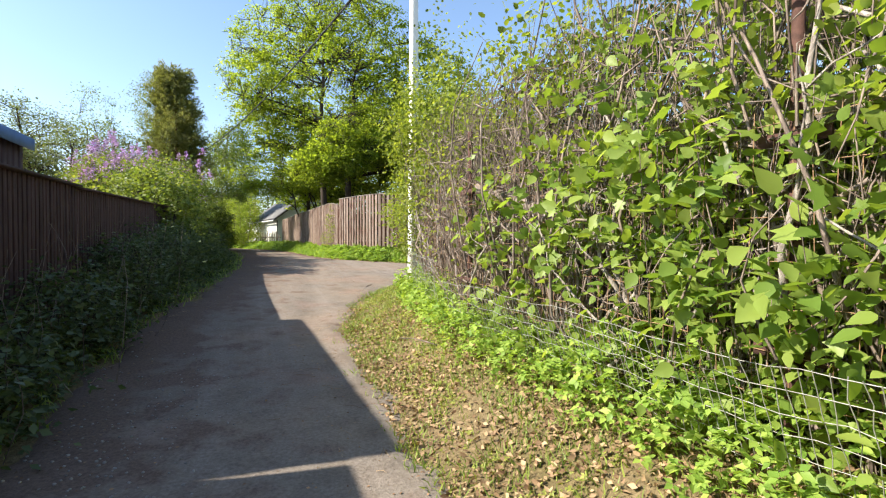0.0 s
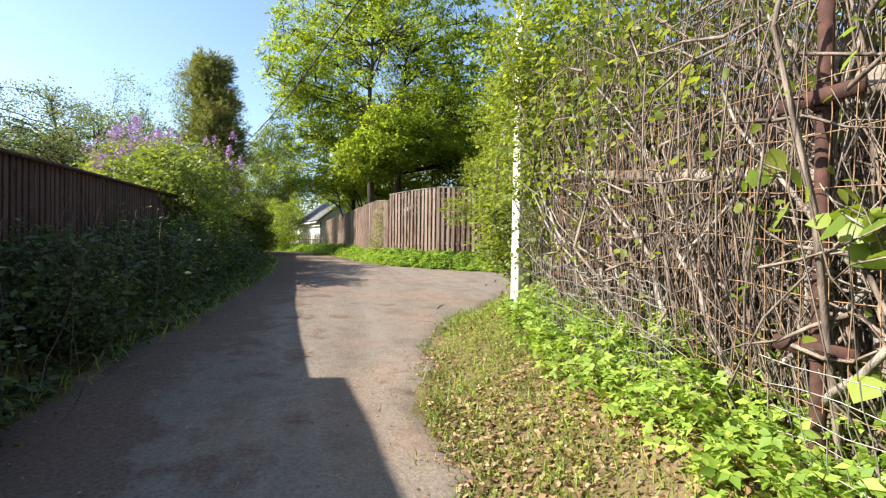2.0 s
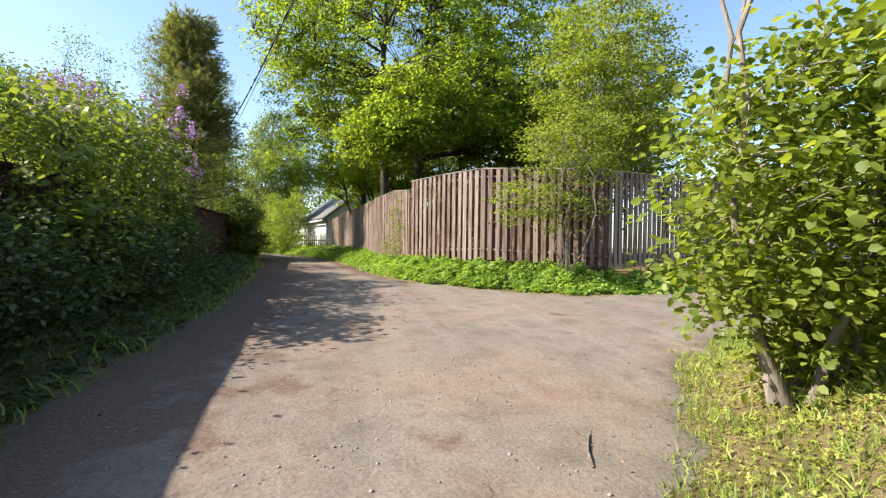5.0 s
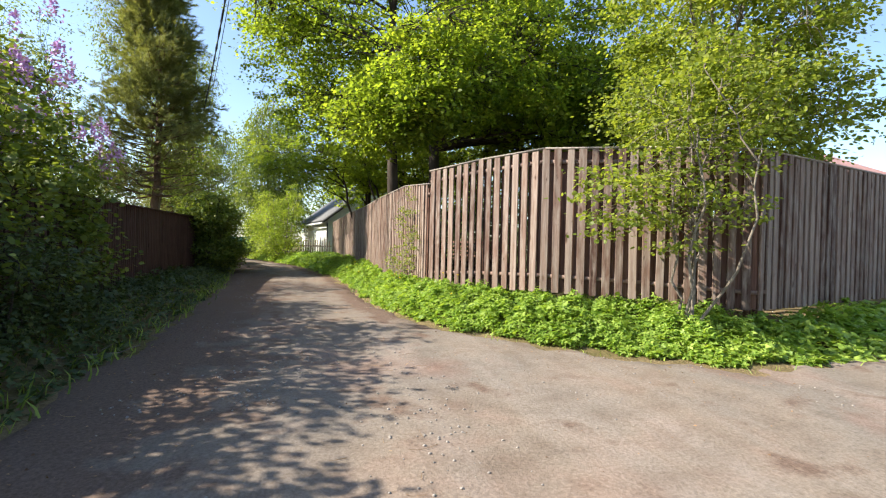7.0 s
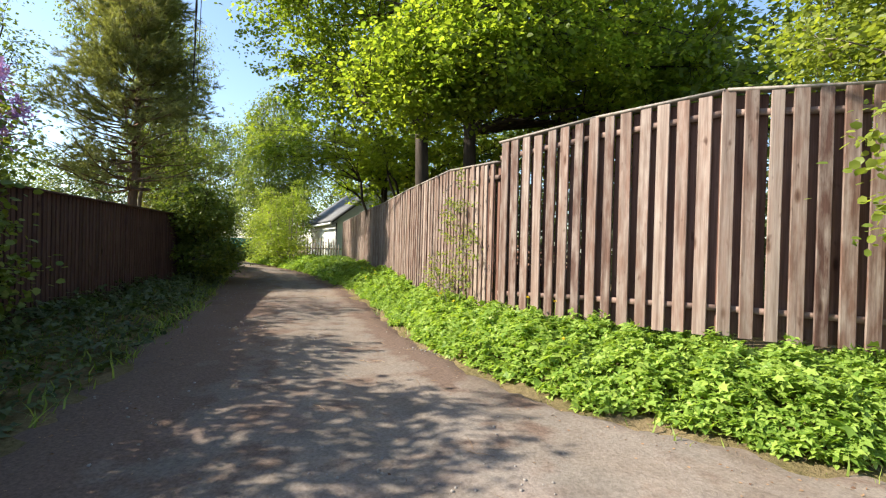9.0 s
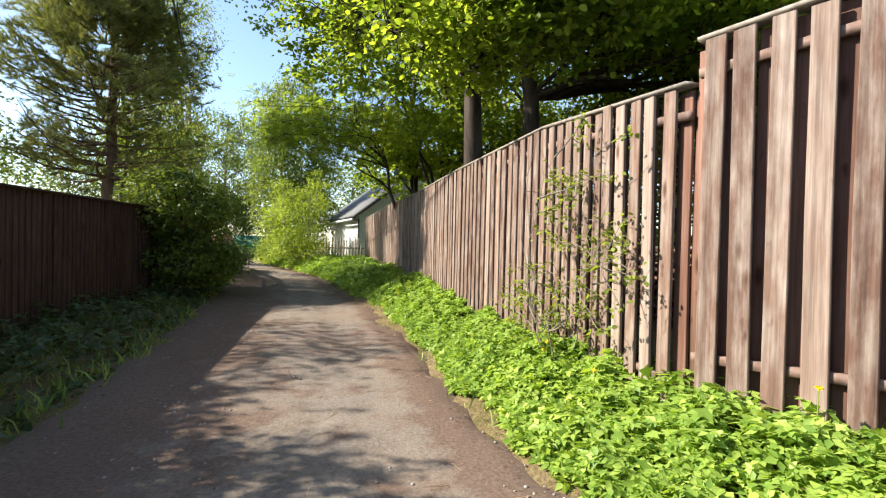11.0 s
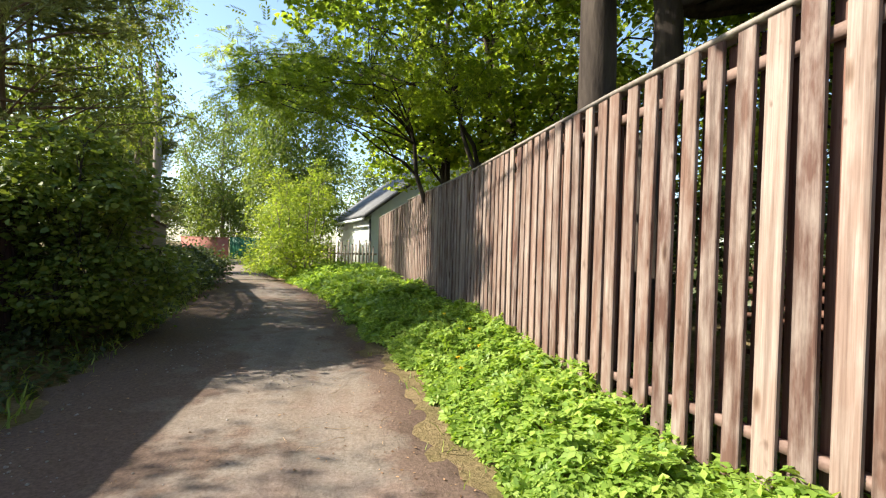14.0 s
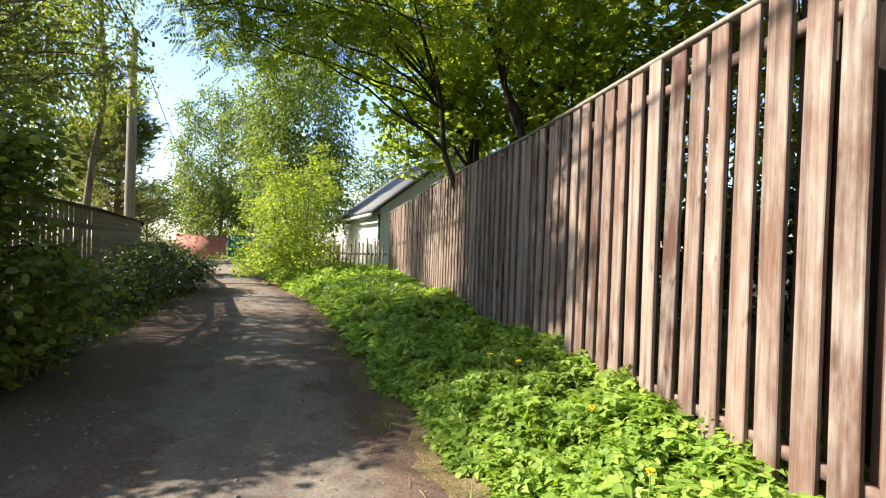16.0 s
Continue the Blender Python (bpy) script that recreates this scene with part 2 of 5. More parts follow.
M = dict(
    road=road_material(), soil=soil_material(),
    maple=leaf_material("maple_leaf", (0.125, 0.19, 0.033), (0.32, 0.385, 0.058), 0.72),
    sapling=leaf_material("sapling_leaf", (0.135, 0.19, 0.035), (0.32, 0.36, 0.07), 0.55),
    # darker leaf copy: the shade is put into its base colour
    shade=leaf_material("leaf_darkened_for_shade", (0.045, 0.072, 0.027), (0.12, 0.15, 0.06), 0.35),
    lilac=leaf_material("lilac_leaf", (0.1, 0.15, 0.03), (0.25, 0.29, 0.07), 0.45),
    birch=leaf_material("birch_leaf", (0.1, 0.15, 0.04), (0.22, 0.27, 0.07), 0.5),
    pine=leaf_material("pine_needle", (0.14, 0.165, 0.07), (0.33, 0.335, 0.14), 0.4, 0.6),
    yellow=leaf_material("willow_leaf", (0.18, 0.26, 0.04), (0.36, 0.42, 0.08), 0.5),
    apple=leaf_material("apple_leaf", (0.09, 0.13, 0.06), (0.22, 0.25, 0.12), 0.35),
    vine=leaf_material("vine_leaf", (0.15, 0.24, 0.04), (0.35, 0.43, 0.1), 0.5, 0.42),
    herb=leaf_material("ground_elder_leaf", (0.16, 0.275, 0.045), (0.4, 0.52, 0.11), 0.42, 0.5),
    grass=leaf_material("grass_blade", (0.13, 0.21, 0.04), (0.35, 0.42, 0.1), 0.35),
    brown=leaf_material("brown_leaf_bits", (0.1, 0.05, 0.03), (0.36, 0.22, 0.13), 0.1, 0.8),
    weed=leaf_material("weed_leaf", (0.19, 0.23, 0.045), (0.42, 0.43, 0.11), 0.35),
    dry=leaf_material("dry_leaf", (0.15, 0.085, 0.045), (0.48, 0.33, 0.2), 0.1, 0.8),
    flower=leaf_material("lilac_flower", (0.38, 0.19, 0.5), (0.66, 0.42, 0.78), 0.06, 0.6),
    white_flower=leaf_material("white_flower", (0.6, 0.6, 0.5), (0.8, 0.8, 0.7), 0.2, 0.6),
    yellow_flower=leaf_material("dandelion", (0.7, 0.5, 0.02), (0.8, 0.62, 0.03), 0.1, 0.6),
    bark=bark_material("dark_bark", (0.028, 0.022, 0.018), (0.085, 0.068, 0.055)),
    pale_bark=bark_material("grey_bark", (0.12, 0.1, 0.08), (0.3, 0.26, 0.21), 9),
    pine_bark=bark_material("pine_bark", (0.07, 0.045, 0.03), (0.22, 0.14, 0.09)),
    twig=bark_material("dead_twig", (0.065, 0.048, 0.04), (0.36, 0.29, 0.235), 14),
    front=board_material("stained_front_board", [(0.0, (0.085, 0.045, 0.034)), (0.3, (0.15, 0.09, 0.066)), (0.75, (0.2, 0.13, 0.1)), (1.0, (0.28, 0.21, 0.17))], (0.33, 0.285, 0.245), 0.85),
    back=board_material("stained_back_board", [(0.0, (0.1, 0.045, 0.03)), (1.0, (0.19, 0.1, 0.07))], (0.22, 0.15, 0.12), 0.4),
    rail=simple("stained_rail", (0.1, 0.06, 0.046), (0.25, 0.17, 0.135), 14, stretch=(1, 1, 1)),
    cap=simple("fence_cap", (0.15, 0.12, 0.1), (0.3, 0.27, 0.23), 20),
    dark_board=board_material("dark_brown_board", [(0.0, (0.055, 0.027, 0.023)), (1.0, (0.085, 0.045, 0.038))], (0.14, 0.095, 0.08), 0.4),
    old_wood=simple("grey_weathered_wood", (0.11, 0.09, 0.075), (0.33, 0.28, 0.235), 9, 0.9, 0.1, 0, 0.7, (0.6, 0.12, 1)),
    rust=simple("rusty_iron", (0.045, 0.024, 0.019), (0.105, 0.052, 0.04), 22, 0.85, 0.3, 0.2, 0.5),
    wire=simple("grey_wire", (0.3, 0.29, 0.26), (0.5, 0.48, 0.44), 30, 0.5, 0.4, 0.5, 0.1),
    rust_wire=simple("rusty_wire", (0.2, 0.11, 0.06), (0.42, 0.27, 0.16), 30, 0.7, 0.3, 0.2, 0.1),
    concrete=simple("whitewashed_concrete", (0.66, 0.65, 0.6), (0.82, 0.81, 0.77), 5, 0.85, 0.2, 0, 0.35),
    smudge=simple("dark_smudge", (0.1, 0.1, 0.09), (0.35, 0.35, 0.33), 30, 0.8),
    lichen=bark_material("lichen_bark", (0.13, 0.1, 0.085), (0.5, 0.46, 0.4), 30),
    pole=simple("old_pole_wood", (0.17, 0.15, 0.13), (0.32, 0.28, 0.24), 12, 0.9, 0.1, 0, 0.5, (1, 1, 0.1)),
    cable=simple("black_cable", (0.012, 0.012, 0.014), (0.03, 0.03, 0.032), 20, 0.5),
    plaster=simple("white_plaster", (0.72, 0.72, 0.69), (0.82, 0.82, 0.79), 2, 0.85),
    blue_plaster=simple("pale_blue_siding", (0.42, 0.47, 0.5), (0.5, 0.55, 0.57), 3, 0.7),
    roof=simple("grey_slate_roof", (0.09, 0.09, 0.095), (0.17, 0.17, 0.17), 6, 0.7),
    dark_trim=simple("dark_trim", (0.03, 0.032, 0.035), (0.06, 0.06, 0.065), 8, 0.5),
    red_wall=simple("faded_red_wall", (0.3, 0.11, 0.085), (0.42, 0.19, 0.15), 2, 0.85),
    green_sheet=simple("green_sheet", (0.015, 0.12, 0.06), (0.03, 0.18, 0.09), 3, 0.5),
    blue_sheet=simple("blue_sheet_metal", (0.05, 0.12, 0.3), (0.09, 0.2, 0.42), 6, 0.45),
    red_roof=simple("red_roof", (0.28, 0.15, 0.13), (0.38, 0.22, 0.19), 3, 0.7),
    stone=simple("pebble", (0.15, 0.135, 0.12), (0.36, 0.33, 0.3), 30, 0.9),
)


# ---- mesh tools ----
def mesh_of(name, verts, faces, mat, smooth=False):
    """A mesh from an (n, 3) array and an array of faces that all have the same number of corners."""
    verts, faces = np.asarray(verts, np.float32), np.asarray(faces, np.int32)
    me = bpy.data.meshes.new(name)
    k = faces.shape[1]
    me.vertices.add(len(verts))
    me.vertices.foreach_set("co", verts.ravel())
    me.loops.add(faces.size)
    me.loops.foreach_set("vertex_index", faces.ravel())
    me.polygons.add(len(faces))
    me.polygons.foreach_set("loop_start", np.arange(0, faces.size, k, dtype=np.int32))
    if smooth:
        me.polygons.foreach_set("use_smooth", np.ones(len(faces), bool))
    me.materials.append(M[mat])
    me.update(calc_edges=True)
    return me


def put(name, me, parent=None, label="", kind=""):
    ob = new(name, me)
    if parent:
        ob.parent = parent
    return tagged(ob, label, kind=kind)


def thing(name, x, y, z, label, category, group="", turn=0.0):
    ob = new(name)
    ob.empty_display_size = 0.2
    ob.location = (x, y, z)
    ob.rotation_euler = (0, 0, turn)
    return tagged(ob, label, category, group)


BOX_F = [(0, 3, 2, 1), (4, 5, 6, 7), (0, 1, 5, 4), (1, 2, 6, 5), (2, 3, 7, 6), (3, 0, 4, 7)]


def box(x0, x1, y0, y1, z0, z1, edge=0.0):
    """Corners and faces of a box; edge cuts the four corners along z."""
    if edge:
        ring = [(x0 + edge, y0), (x1 - edge, y0), (x1, y0 + edge), (x1, y1 - edge), (x1 - edge, y1), (x0 + edge, y1), (x0, y1 - edge), (x0, y0 + edge)]
        return ring, z0, z1
    return np.array([(x0, y0, z0), (x1, y0, z0), (x1, y1, z0), (x0, y1, z0), (x0, y0, z1), (x1, y0, z1), (x1, y1, z1), (x0, y1, z1)]), np.array(BOX_F)


def boxes(name, list_of, mat):
    vs, fs = [], []
    for i, b in enumerate(list_of):
        v, f = box(*b)
        vs.append(v), fs.append(f + 8 * i)
    return mesh_of(name, np.vstack(vs), np.vstack(fs), mat)


def bevelled(name, me, width, mat=None):
    bm = bmesh.new()
    bm.from_mesh(me)
    bmesh.ops.bevel(bm, geom=bm.edges[:], offset=width, segments=1, affect="EDGES")
    bm.to_mesh(me)
    bm.free()
    return me


def tubes(paths, sides=6):
    """Tapered tubes as verts and quads: each path is a list of (x, y, z, radius)."""
    vs, fs, n = [], [], 0
    ang = np.arange(sides) * 2 * np.pi / sides
    for path in paths:
        p = np.asarray(path, float)
        c, r = p[:, :3], p[:, 3]
        d = np.gradient(c, axis=0)
        d /= np.linalg.norm(d, axis=1)[:, None] + 1e-9
        ref = np.where(np.abs(d[:, 2:3]) > 0.9, np.array([[1.0, 0, 0]]), np.array([[0, 0, 1.0]]))
        if np.abs(d[:, 2]).max() > 0.9:
            ref = np.tile(np.array([[0.9, 0.43, 0.05]]), (len(c), 1))
        u = np.cross(d, ref)
        u /= np.linalg.norm(u, axis=1)[:, None] + 1e-9
        w = np.cross(d, u)
        ring = c[:, None] + r[:, None, None] * (np.cos(ang)[None, :, None] * u[:, None] + np.sin(ang)[None, :, None] * w[:, None])
        m = len(c)
        vs.append(ring.reshape(-1, 3))
        i = np.arange(m - 1)[:, None] * sides + n
        j = np.arange(sides)[None, :]
        k = (j + 1) % sides
        fs.append(np.stack([i + j, i + k, i + sides + k, i + sides + j], -1).reshape(-1, 4))
        n += m * sides
    return np.vstack(vs), np.vstack(fs)


# leaves: corners (along x, its width in y, lift z) and triangles
LEAF = (np.array([(0, 0, 0), (0.45, 0.3, 0.06), (1, 0, -0.05), (0.45, -0.3, 0.06)]), np.array([(0, 1, 2), (0, 2, 3)]))
ROUND = (np.array([(0, 0, 0), (0.2, 0.36, 0.05), (0.7, 0.36, 0.03), (1.05, 0, -0.08), (0.7, -0.36, 0.03), (0.2, -0.36, 0.05)]),
         np.array([(0, 1, 2), (0, 2, 3), (0, 3, 4), (0, 4, 5)]))
LOBED = (np.array([(0, 0, 0), (0.02, 0.5, 0.02), (0.35, 0.3, 0.05), (0.6, 0.62, -0.03), (0.66, 0.24, 0.04), (1.1, 0, -0.1), (0.66, -0.24, 0.04), (0.6, -0.62, -0.03), (0.35, -0.3, 0.05), (0.02, -0.5, 0.02)]),
         np.array([(0, 1, 2), (0, 2, 4), (2, 3, 4), (0, 4, 5), (0, 5, 6), (6, 7, 8), (0, 6, 8), (0, 8, 9)]))
OVATE = (np.array([(0, 0, 0), (0.12, 0.28, 0.03), (0.45, 0.42, 0.05), (0.8, 0.24, 0), (1.12, 0, -0.12), (0.8, -0.24, 0), (0.45, -0.42, 0.05), (0.12, -0.28, 0.03), (0.5, 0, -0.04)]),
         np.array([(0, 1, 8), (1, 2, 8), (2, 3, 8), (3, 4, 8), (4, 5, 8), (5, 6, 8), (6, 7, 8), (7, 0, 8)]))
PALM = (np.array([(0, 0, 0), (0.1, 0.5, 0.0), (0.55, 0.55, -0.05), (1.1, 0, -0.1), (0.55, -0.55, -0.05), (0.1, -0.5, 0.0), (0.5, 0, 0.06)]),
        np.array([(0, 1, 6), (1, 2, 6), (2, 3, 6), (3, 4, 6), (4, 5, 6), (5, 0, 6)]))
NEEDLE = (np.array([(0, 0.04, 0), (0, -0.04, 0), (1, 0, 0), (0.1, 0, 0.04), (0.1, 0, -0.04), (0.95, 0.3, 0.15)]), np.array([(0, 1, 2), (3, 4, 5)]))
BLADE = (np.array([(0, 0.045, 0), (0, -0.045, 0), (0.55, 0.035, 0), (0.55, -0.035, 0.03), (1, 0.1, -0.2)]), np.array([(0, 1, 3), (0, 3, 2), (2, 3, 4)]))


def trio():
    """A leaf of three toothed leaflets, as ground elder has."""
    v, f = [], []
    for a, s in ((0, 1.0), (2.0, 0.85), (-2.0, 0.85)):
        one = np.array([(0.08, 0, 0), (0.45, 0.3, 0.05), (1.05, 0, -0.1), (0.45, -0.3, 0.05)]) * s
        a *= 0.6
        r = np.array([(math.cos(a), math.sin(a), 0), (-math.sin(a), math.cos(a), 0), (0, 0, 1)])
        f.append(np.array([(0, 1, 2), (0, 2, 3)]) + len(v) * 4)
        v.append(one @ r)
    return np.vstack(v), np.vstack(f)


def pinnate():
    """A leaf of eleven narrow leaflets along one stalk, as a rowan has."""
    v, f = [], []
    for i in range(11):
        at, side = 0.18 + 0.16 * (i // 2), (1 if i % 2 else -1) if i < 10 else 0
        l = 0.34
        d = np.array([0.55, 0.83 * side, -0.12]) if side else np.array([1.0, 0, -0.2])
        n = np.array([0.83, -0.55 * side, 0]) if side else np.array([0, 1.0, 0])
        o = np.array([at, 0, -0.12 * at * at])
        f.append(np.array([(0, 1, 2), (0, 2, 3)]) + 4 * len(v))
        v.append(np.array([o, o + d * l * 0.5 + n * 0.06, o + d * l, o + d * l * 0.5 - n * 0.06]))
    return np.vstack(v), np.vstack(f)


TRIO, PINNATE = trio(), pinnate()


def frames(way, tilt_noise, rng):
    """Turning matrices whose x runs along way, turned about it at random within tilt_noise."""
    d = way / (np.linalg.norm(way, axis=1)[:, None] + 1e-9)
    up = np.array([0, 0, 1.0]) + rng.normal(0, tilt_noise, (len(d), 3))
    y = np.cross(up, d)
    y /= np.linalg.norm(y, axis=1)[:, None] + 1e-9
    z = np.cross(d, y)
    return np.stack([d, y, z], 1)


def scatter(name, template, places, ways, sizes, mat, rng, tilt=0.5):
    tv, tf = template
    r = frames(ways, tilt, rng)
    v = np.einsum("kc,ncd->nkd", tv, r) * sizes[:, None, None] + places[:, None]
    f = tf[None] + (np.arange(len(places)) * len(tv))[:, None, None]
    return mesh_of(name, v.reshape(-1, 3), f.reshape(-1, tf.shape[1]), mat)


def sphere_ways(n, rng):
    v = rng.normal(0, 1, (n, 3))
    return v / np.linalg.norm(v, axis=1)[:, None]


def wobble_path(a, b, ra, rb, rng, steps=7, bend=0.08, lift=0.0):
    a, b = np.asarray(a, float), np.asarray(b, float)
    t = np.linspace(0, 1, steps)[:, None]
    size = np.linalg.norm(b - a)
    side = rng.normal(0, bend, 3) * size
    mid = np.sin(np.pi * t) * side
    mid[:, 2:] += np.sin(np.pi * t) * lift * size
    jit = rng.normal(0, bend * 0.18, (steps, 3)) * size
    jit[0] = jit[-1] = 0
    return np.hstack([a + (b - a) * t + mid + jit, ra + (rb - ra) * t])


def tree(name, x, y, label, blobs, trunk, limbs, clumps, per, clump_size, leaf, size, mat, bark="bark", seed=1, fork=0.3,
         category="tree", group="", trunk_top=None, droop=0.0, twigs=True, tilt=0.6, stems=1, spread=0.0, z0=None, flowers=None, lean=0.6, flat=0.62):
    """A tree or shrub. blobs: rows (dx, dy, z, rx, ry, rz, share) in metres from its base, z above the ground. trunk: radius."""
    rng = np.random.default_rng(seed)
    z = ground_z(x, y) - 0.05 if z0 is None else z0
    root = thing(name, x, y, z, label, category, group)
    top = max(b[2] for b in blobs) if trunk_top is None else trunk_top
    centres = []
    total = sum(b[6] for b in blobs)
    for dx, dy, bz, rx, ry, rz, share in blobs:
        n = max(2, int(clumps * share / total))
        w = sphere_ways(n, rng)
        rad = (0.25 + 0.75 * rng.random(n) ** 0.42)[:, None]
        centres.append(np.array([dx, dy, bz]) + w * rad * np.array([rx, ry, rz]))
    centres = np.vstack(centres)
    centres[:, 2] = np.maximum(centres[:, 2], 0.12)
    bx = sum(b[0] * b[6] for b in blobs) / total
    by = sum(b[1] * b[6] for b in blobs) / total
    stem_paths = []
    for s in range(stems):
        a = 2 * np.pi * s / stems + rng.random()
        off = np.array([math.cos(a), math.sin(a), 0]) * spread
        stem_paths.append(wobble_path(off * 0.25, np.array([bx * lean, by * lean, top]) + off, trunk, trunk * 0.28, rng, 12, 0.03 if stems == 1 else 0.06))
    for p in stem_paths:
        p[0, 3] *= 1.35
    v, f = tubes(stem_paths, 10)
    put("trunk", mesh_of(name + "_trunk", v, f, bark, True), root)
    stems_pts = np.vstack(stem_paths)
    paths = []
    pick = rng.permutation(len(centres))
    ends = [stems_pts]
    for i in pick[:limbs]:
        c = centres[i]
        low = stems_pts[(stems_pts[:, 2] > fork * top) & (stems_pts[:, 2] <= max(c[2] - 0.05 * top, fork * top + 0.2 * top))]
        low = low if len(low) else stems_pts[-4:]
        s = low[np.argmin(np.linalg.norm((low[:, :3] - c) * (1, 1, 1.7), axis=1))]
        p = wobble_path(s[:3], c, max(0.3 * s[3], 0.006) + 0.12 * trunk, trunk * 0.06 + 0.002, rng, 8, 0.07, 0.08)
        paths.append(p)
    if paths:
        ends += paths
    joined = np.vstack(ends)
    if twigs:
        for i in pick[limbs:]:
            c = centres[i]
            k = np.argmin(np.linalg.norm(joined[:, :3] - c, axis=1))
            paths.append(wobble_path(joined[k, :3], c, min(joined[k, 3], trunk * 0.09 + 0.003), 0.003, rng, 4, 0.1, 0.05))
    if paths:
        v, f = tubes(paths, 4)
        put("branchwork", mesh_of(name + "_branchwork", v, f, bark, True), root)
    n = len(centres) * per
    which = np.repeat(np.arange(len(centres)), per)
    scale = rng.uniform(0.55, 1.35, len(centres))[which][:, None] * clump_size
    offs = rng.normal(0, 0.45, (n, 3)) * scale * np.array([1, 1, flat])
    places = centres[which] + offs
    if droop:
        places[:, 2] -= rng.random(n) * droop
    places[:, 2] = np.maximum(places[:, 2], 0.08)
    ways = offs + rng.normal(0, 0.5, (n, 3)) * clump_size
    ways[:, 2] = ways[:, 2] * 0.5 - 0.18 * clump_size - droop * 0.5
    put("crown", scatter(name + "_crown", leaf, places, ways, size * rng.uniform(0.55, 1.25, n), mat, rng, tilt), root)
    if flowers:
        count, fmat, fr = flowers
        tops = centres[centres[:, 2] > np.quantile(centres[:, 2], 0.62)]
        c = tops[rng.integers(0, len(tops), count)] + rng.normal(0, 0.15, (count, 3)) + np.array([0.22, -0.15, 0.3])
        m = 60
        w = np.repeat(np.arange(count), m)
        h = rng.random(count * m)
        off = rng.normal(0, 1, (count * m, 3)) * (fr * 0.46 * (1.1 - h))[:, None]
        off[:, 2] = h * fr * 1.5
        put("blossom", scatter(name + "_blossom", LEAF, c[w] + off, sphere_ways(count * m, rng), np.full(count * m, 0.055), fmat, rng), root, "pale purple blossom spikes")
    return root


def pine(name, x, y, label, h, reach, low, seed, bare=0.0):
    """A pine: whorls of rising boughs, each set with tufts of needles."""
    rng = np.random.default_rng(seed)
    root = thing(name, x, y, ground_z(x, y) - 0.05, label, "tree")
    stem = wobble_path((0, 0, 0), (0.1, 0, h), 0.15, 0.02, rng, 14, 0.01)
    v, f = tubes([stem], 10)
    put("trunk", mesh_of(name + "_trunk", v, f, "pine_bark", True), root)
    boughs, at, out = [], [], []
    for z in np.arange(low, h - 0.1, 0.25):
        k = (h - z) / (h - low)
        for a in rng.uniform(0, 2 * np.pi, 7):
            r = reach * (0.25 + 0.75 * k ** 0.75) * rng.uniform(0.55, 1.1)
            tip = np.array([math.cos(a) * r, math.sin(a) * r, z + 0.12 * r + 0.25])
            p = wobble_path((0, 0, z), tip, 0.028 * k + 0.008, 0.004, rng, 7, 0.05, -0.06)
            boughs.append(p)
            for t in np.linspace(0.3, 1.0, 9):
                c = np.array([np.interp(t, np.linspace(0, 1, 7), p[:, i]) for i in range(3)])
                if c[2] < bare and rng.random() < 0.7:
                    continue
                for _ in range(5):
                    d = np.array([math.cos(a), math.sin(a), 0.35]) + rng.normal(0, 0.55, 3)
                    at.append(c + rng.normal(0, 0.14, 3))
                    out.append(d)
    v, f = tubes(boughs, 5)
    put("branchwork", mesh_of(name + "_branchwork", v, f, "pine_bark", True), root)
    at, out = np.array(at), np.array(out)
    m = 16
    w = np.repeat(np.arange(len(at)), m)
    ways = out[w] + rng.normal(0, 0.5, (len(w), 3))
    put("crown", scatter(name + "_crown", NEEDLE, at[w] + out[w] * rng.uniform(0, 0.12, (len(w), 1)), ways, 0.18 * rng.uniform(0.6, 1.2, len(w)), "pine", rng, 0.6), root)
    return root


# ---- ground and road ----
def grid_mesh(name, xs, ys, keep, lift, mat):
    gx, gy = np.meshgrid(xs, ys)
    z = height(gx, gy) + lift(gx, gy)
    v = np.stack([gx, gy, z], -1).reshape(-1, 3)
    idx = np.arange(v.shape[0]).reshape(gx.shape)
    f = np.stack([idx[:-1, :-1], idx[:-1, 1:], idx[1:, 1:], idx[1:, :-1]], -1).reshape(-1, 4)
    if keep is not None:
        k = keep(gx, gy)
        cell = (k[:-1, :-1] | k[:-1, 1:] | k[1:, 1:] | k[1:, :-1]).ravel()
        f = f[cell]
        used = np.unique(f)
        new_id = np.zeros(len(v), np.int64)
        new_id[used] = np.arange(len(used))
        v, f = v[used], new_id[f]
    return mesh_of(name, v, f, mat, True)


def steps_of(near0, near1, step, far):
    a = np.arange(near0, near1 + step / 2, step)
    grow = [step * 1.25 ** i for i in range(1, 60)]
    out = np.cumsum(grow)
    out = out[out < far]
    return np.concatenate([(a[0] - out)[::-1], a, a[-1] + out])


def ragged(x, y):
    return road_depth(x, y) + 0.13 * bumps(x, y, 2.3) + 0.08 * bumps(x + 3, y, 6.3)


def road_lift(x, y):
    d = ragged(x, y)
    rut = -0.018 * np.exp(-((x - left_edge(y) - 0.75) / 0.22) ** 2) - 0.018 * np.exp(-((x - left_edge(y) - 2.2) / 0.25) ** 2)
    return np.clip(d * 0.25, -0.05, 0.03) + rut * (d > 0.2)


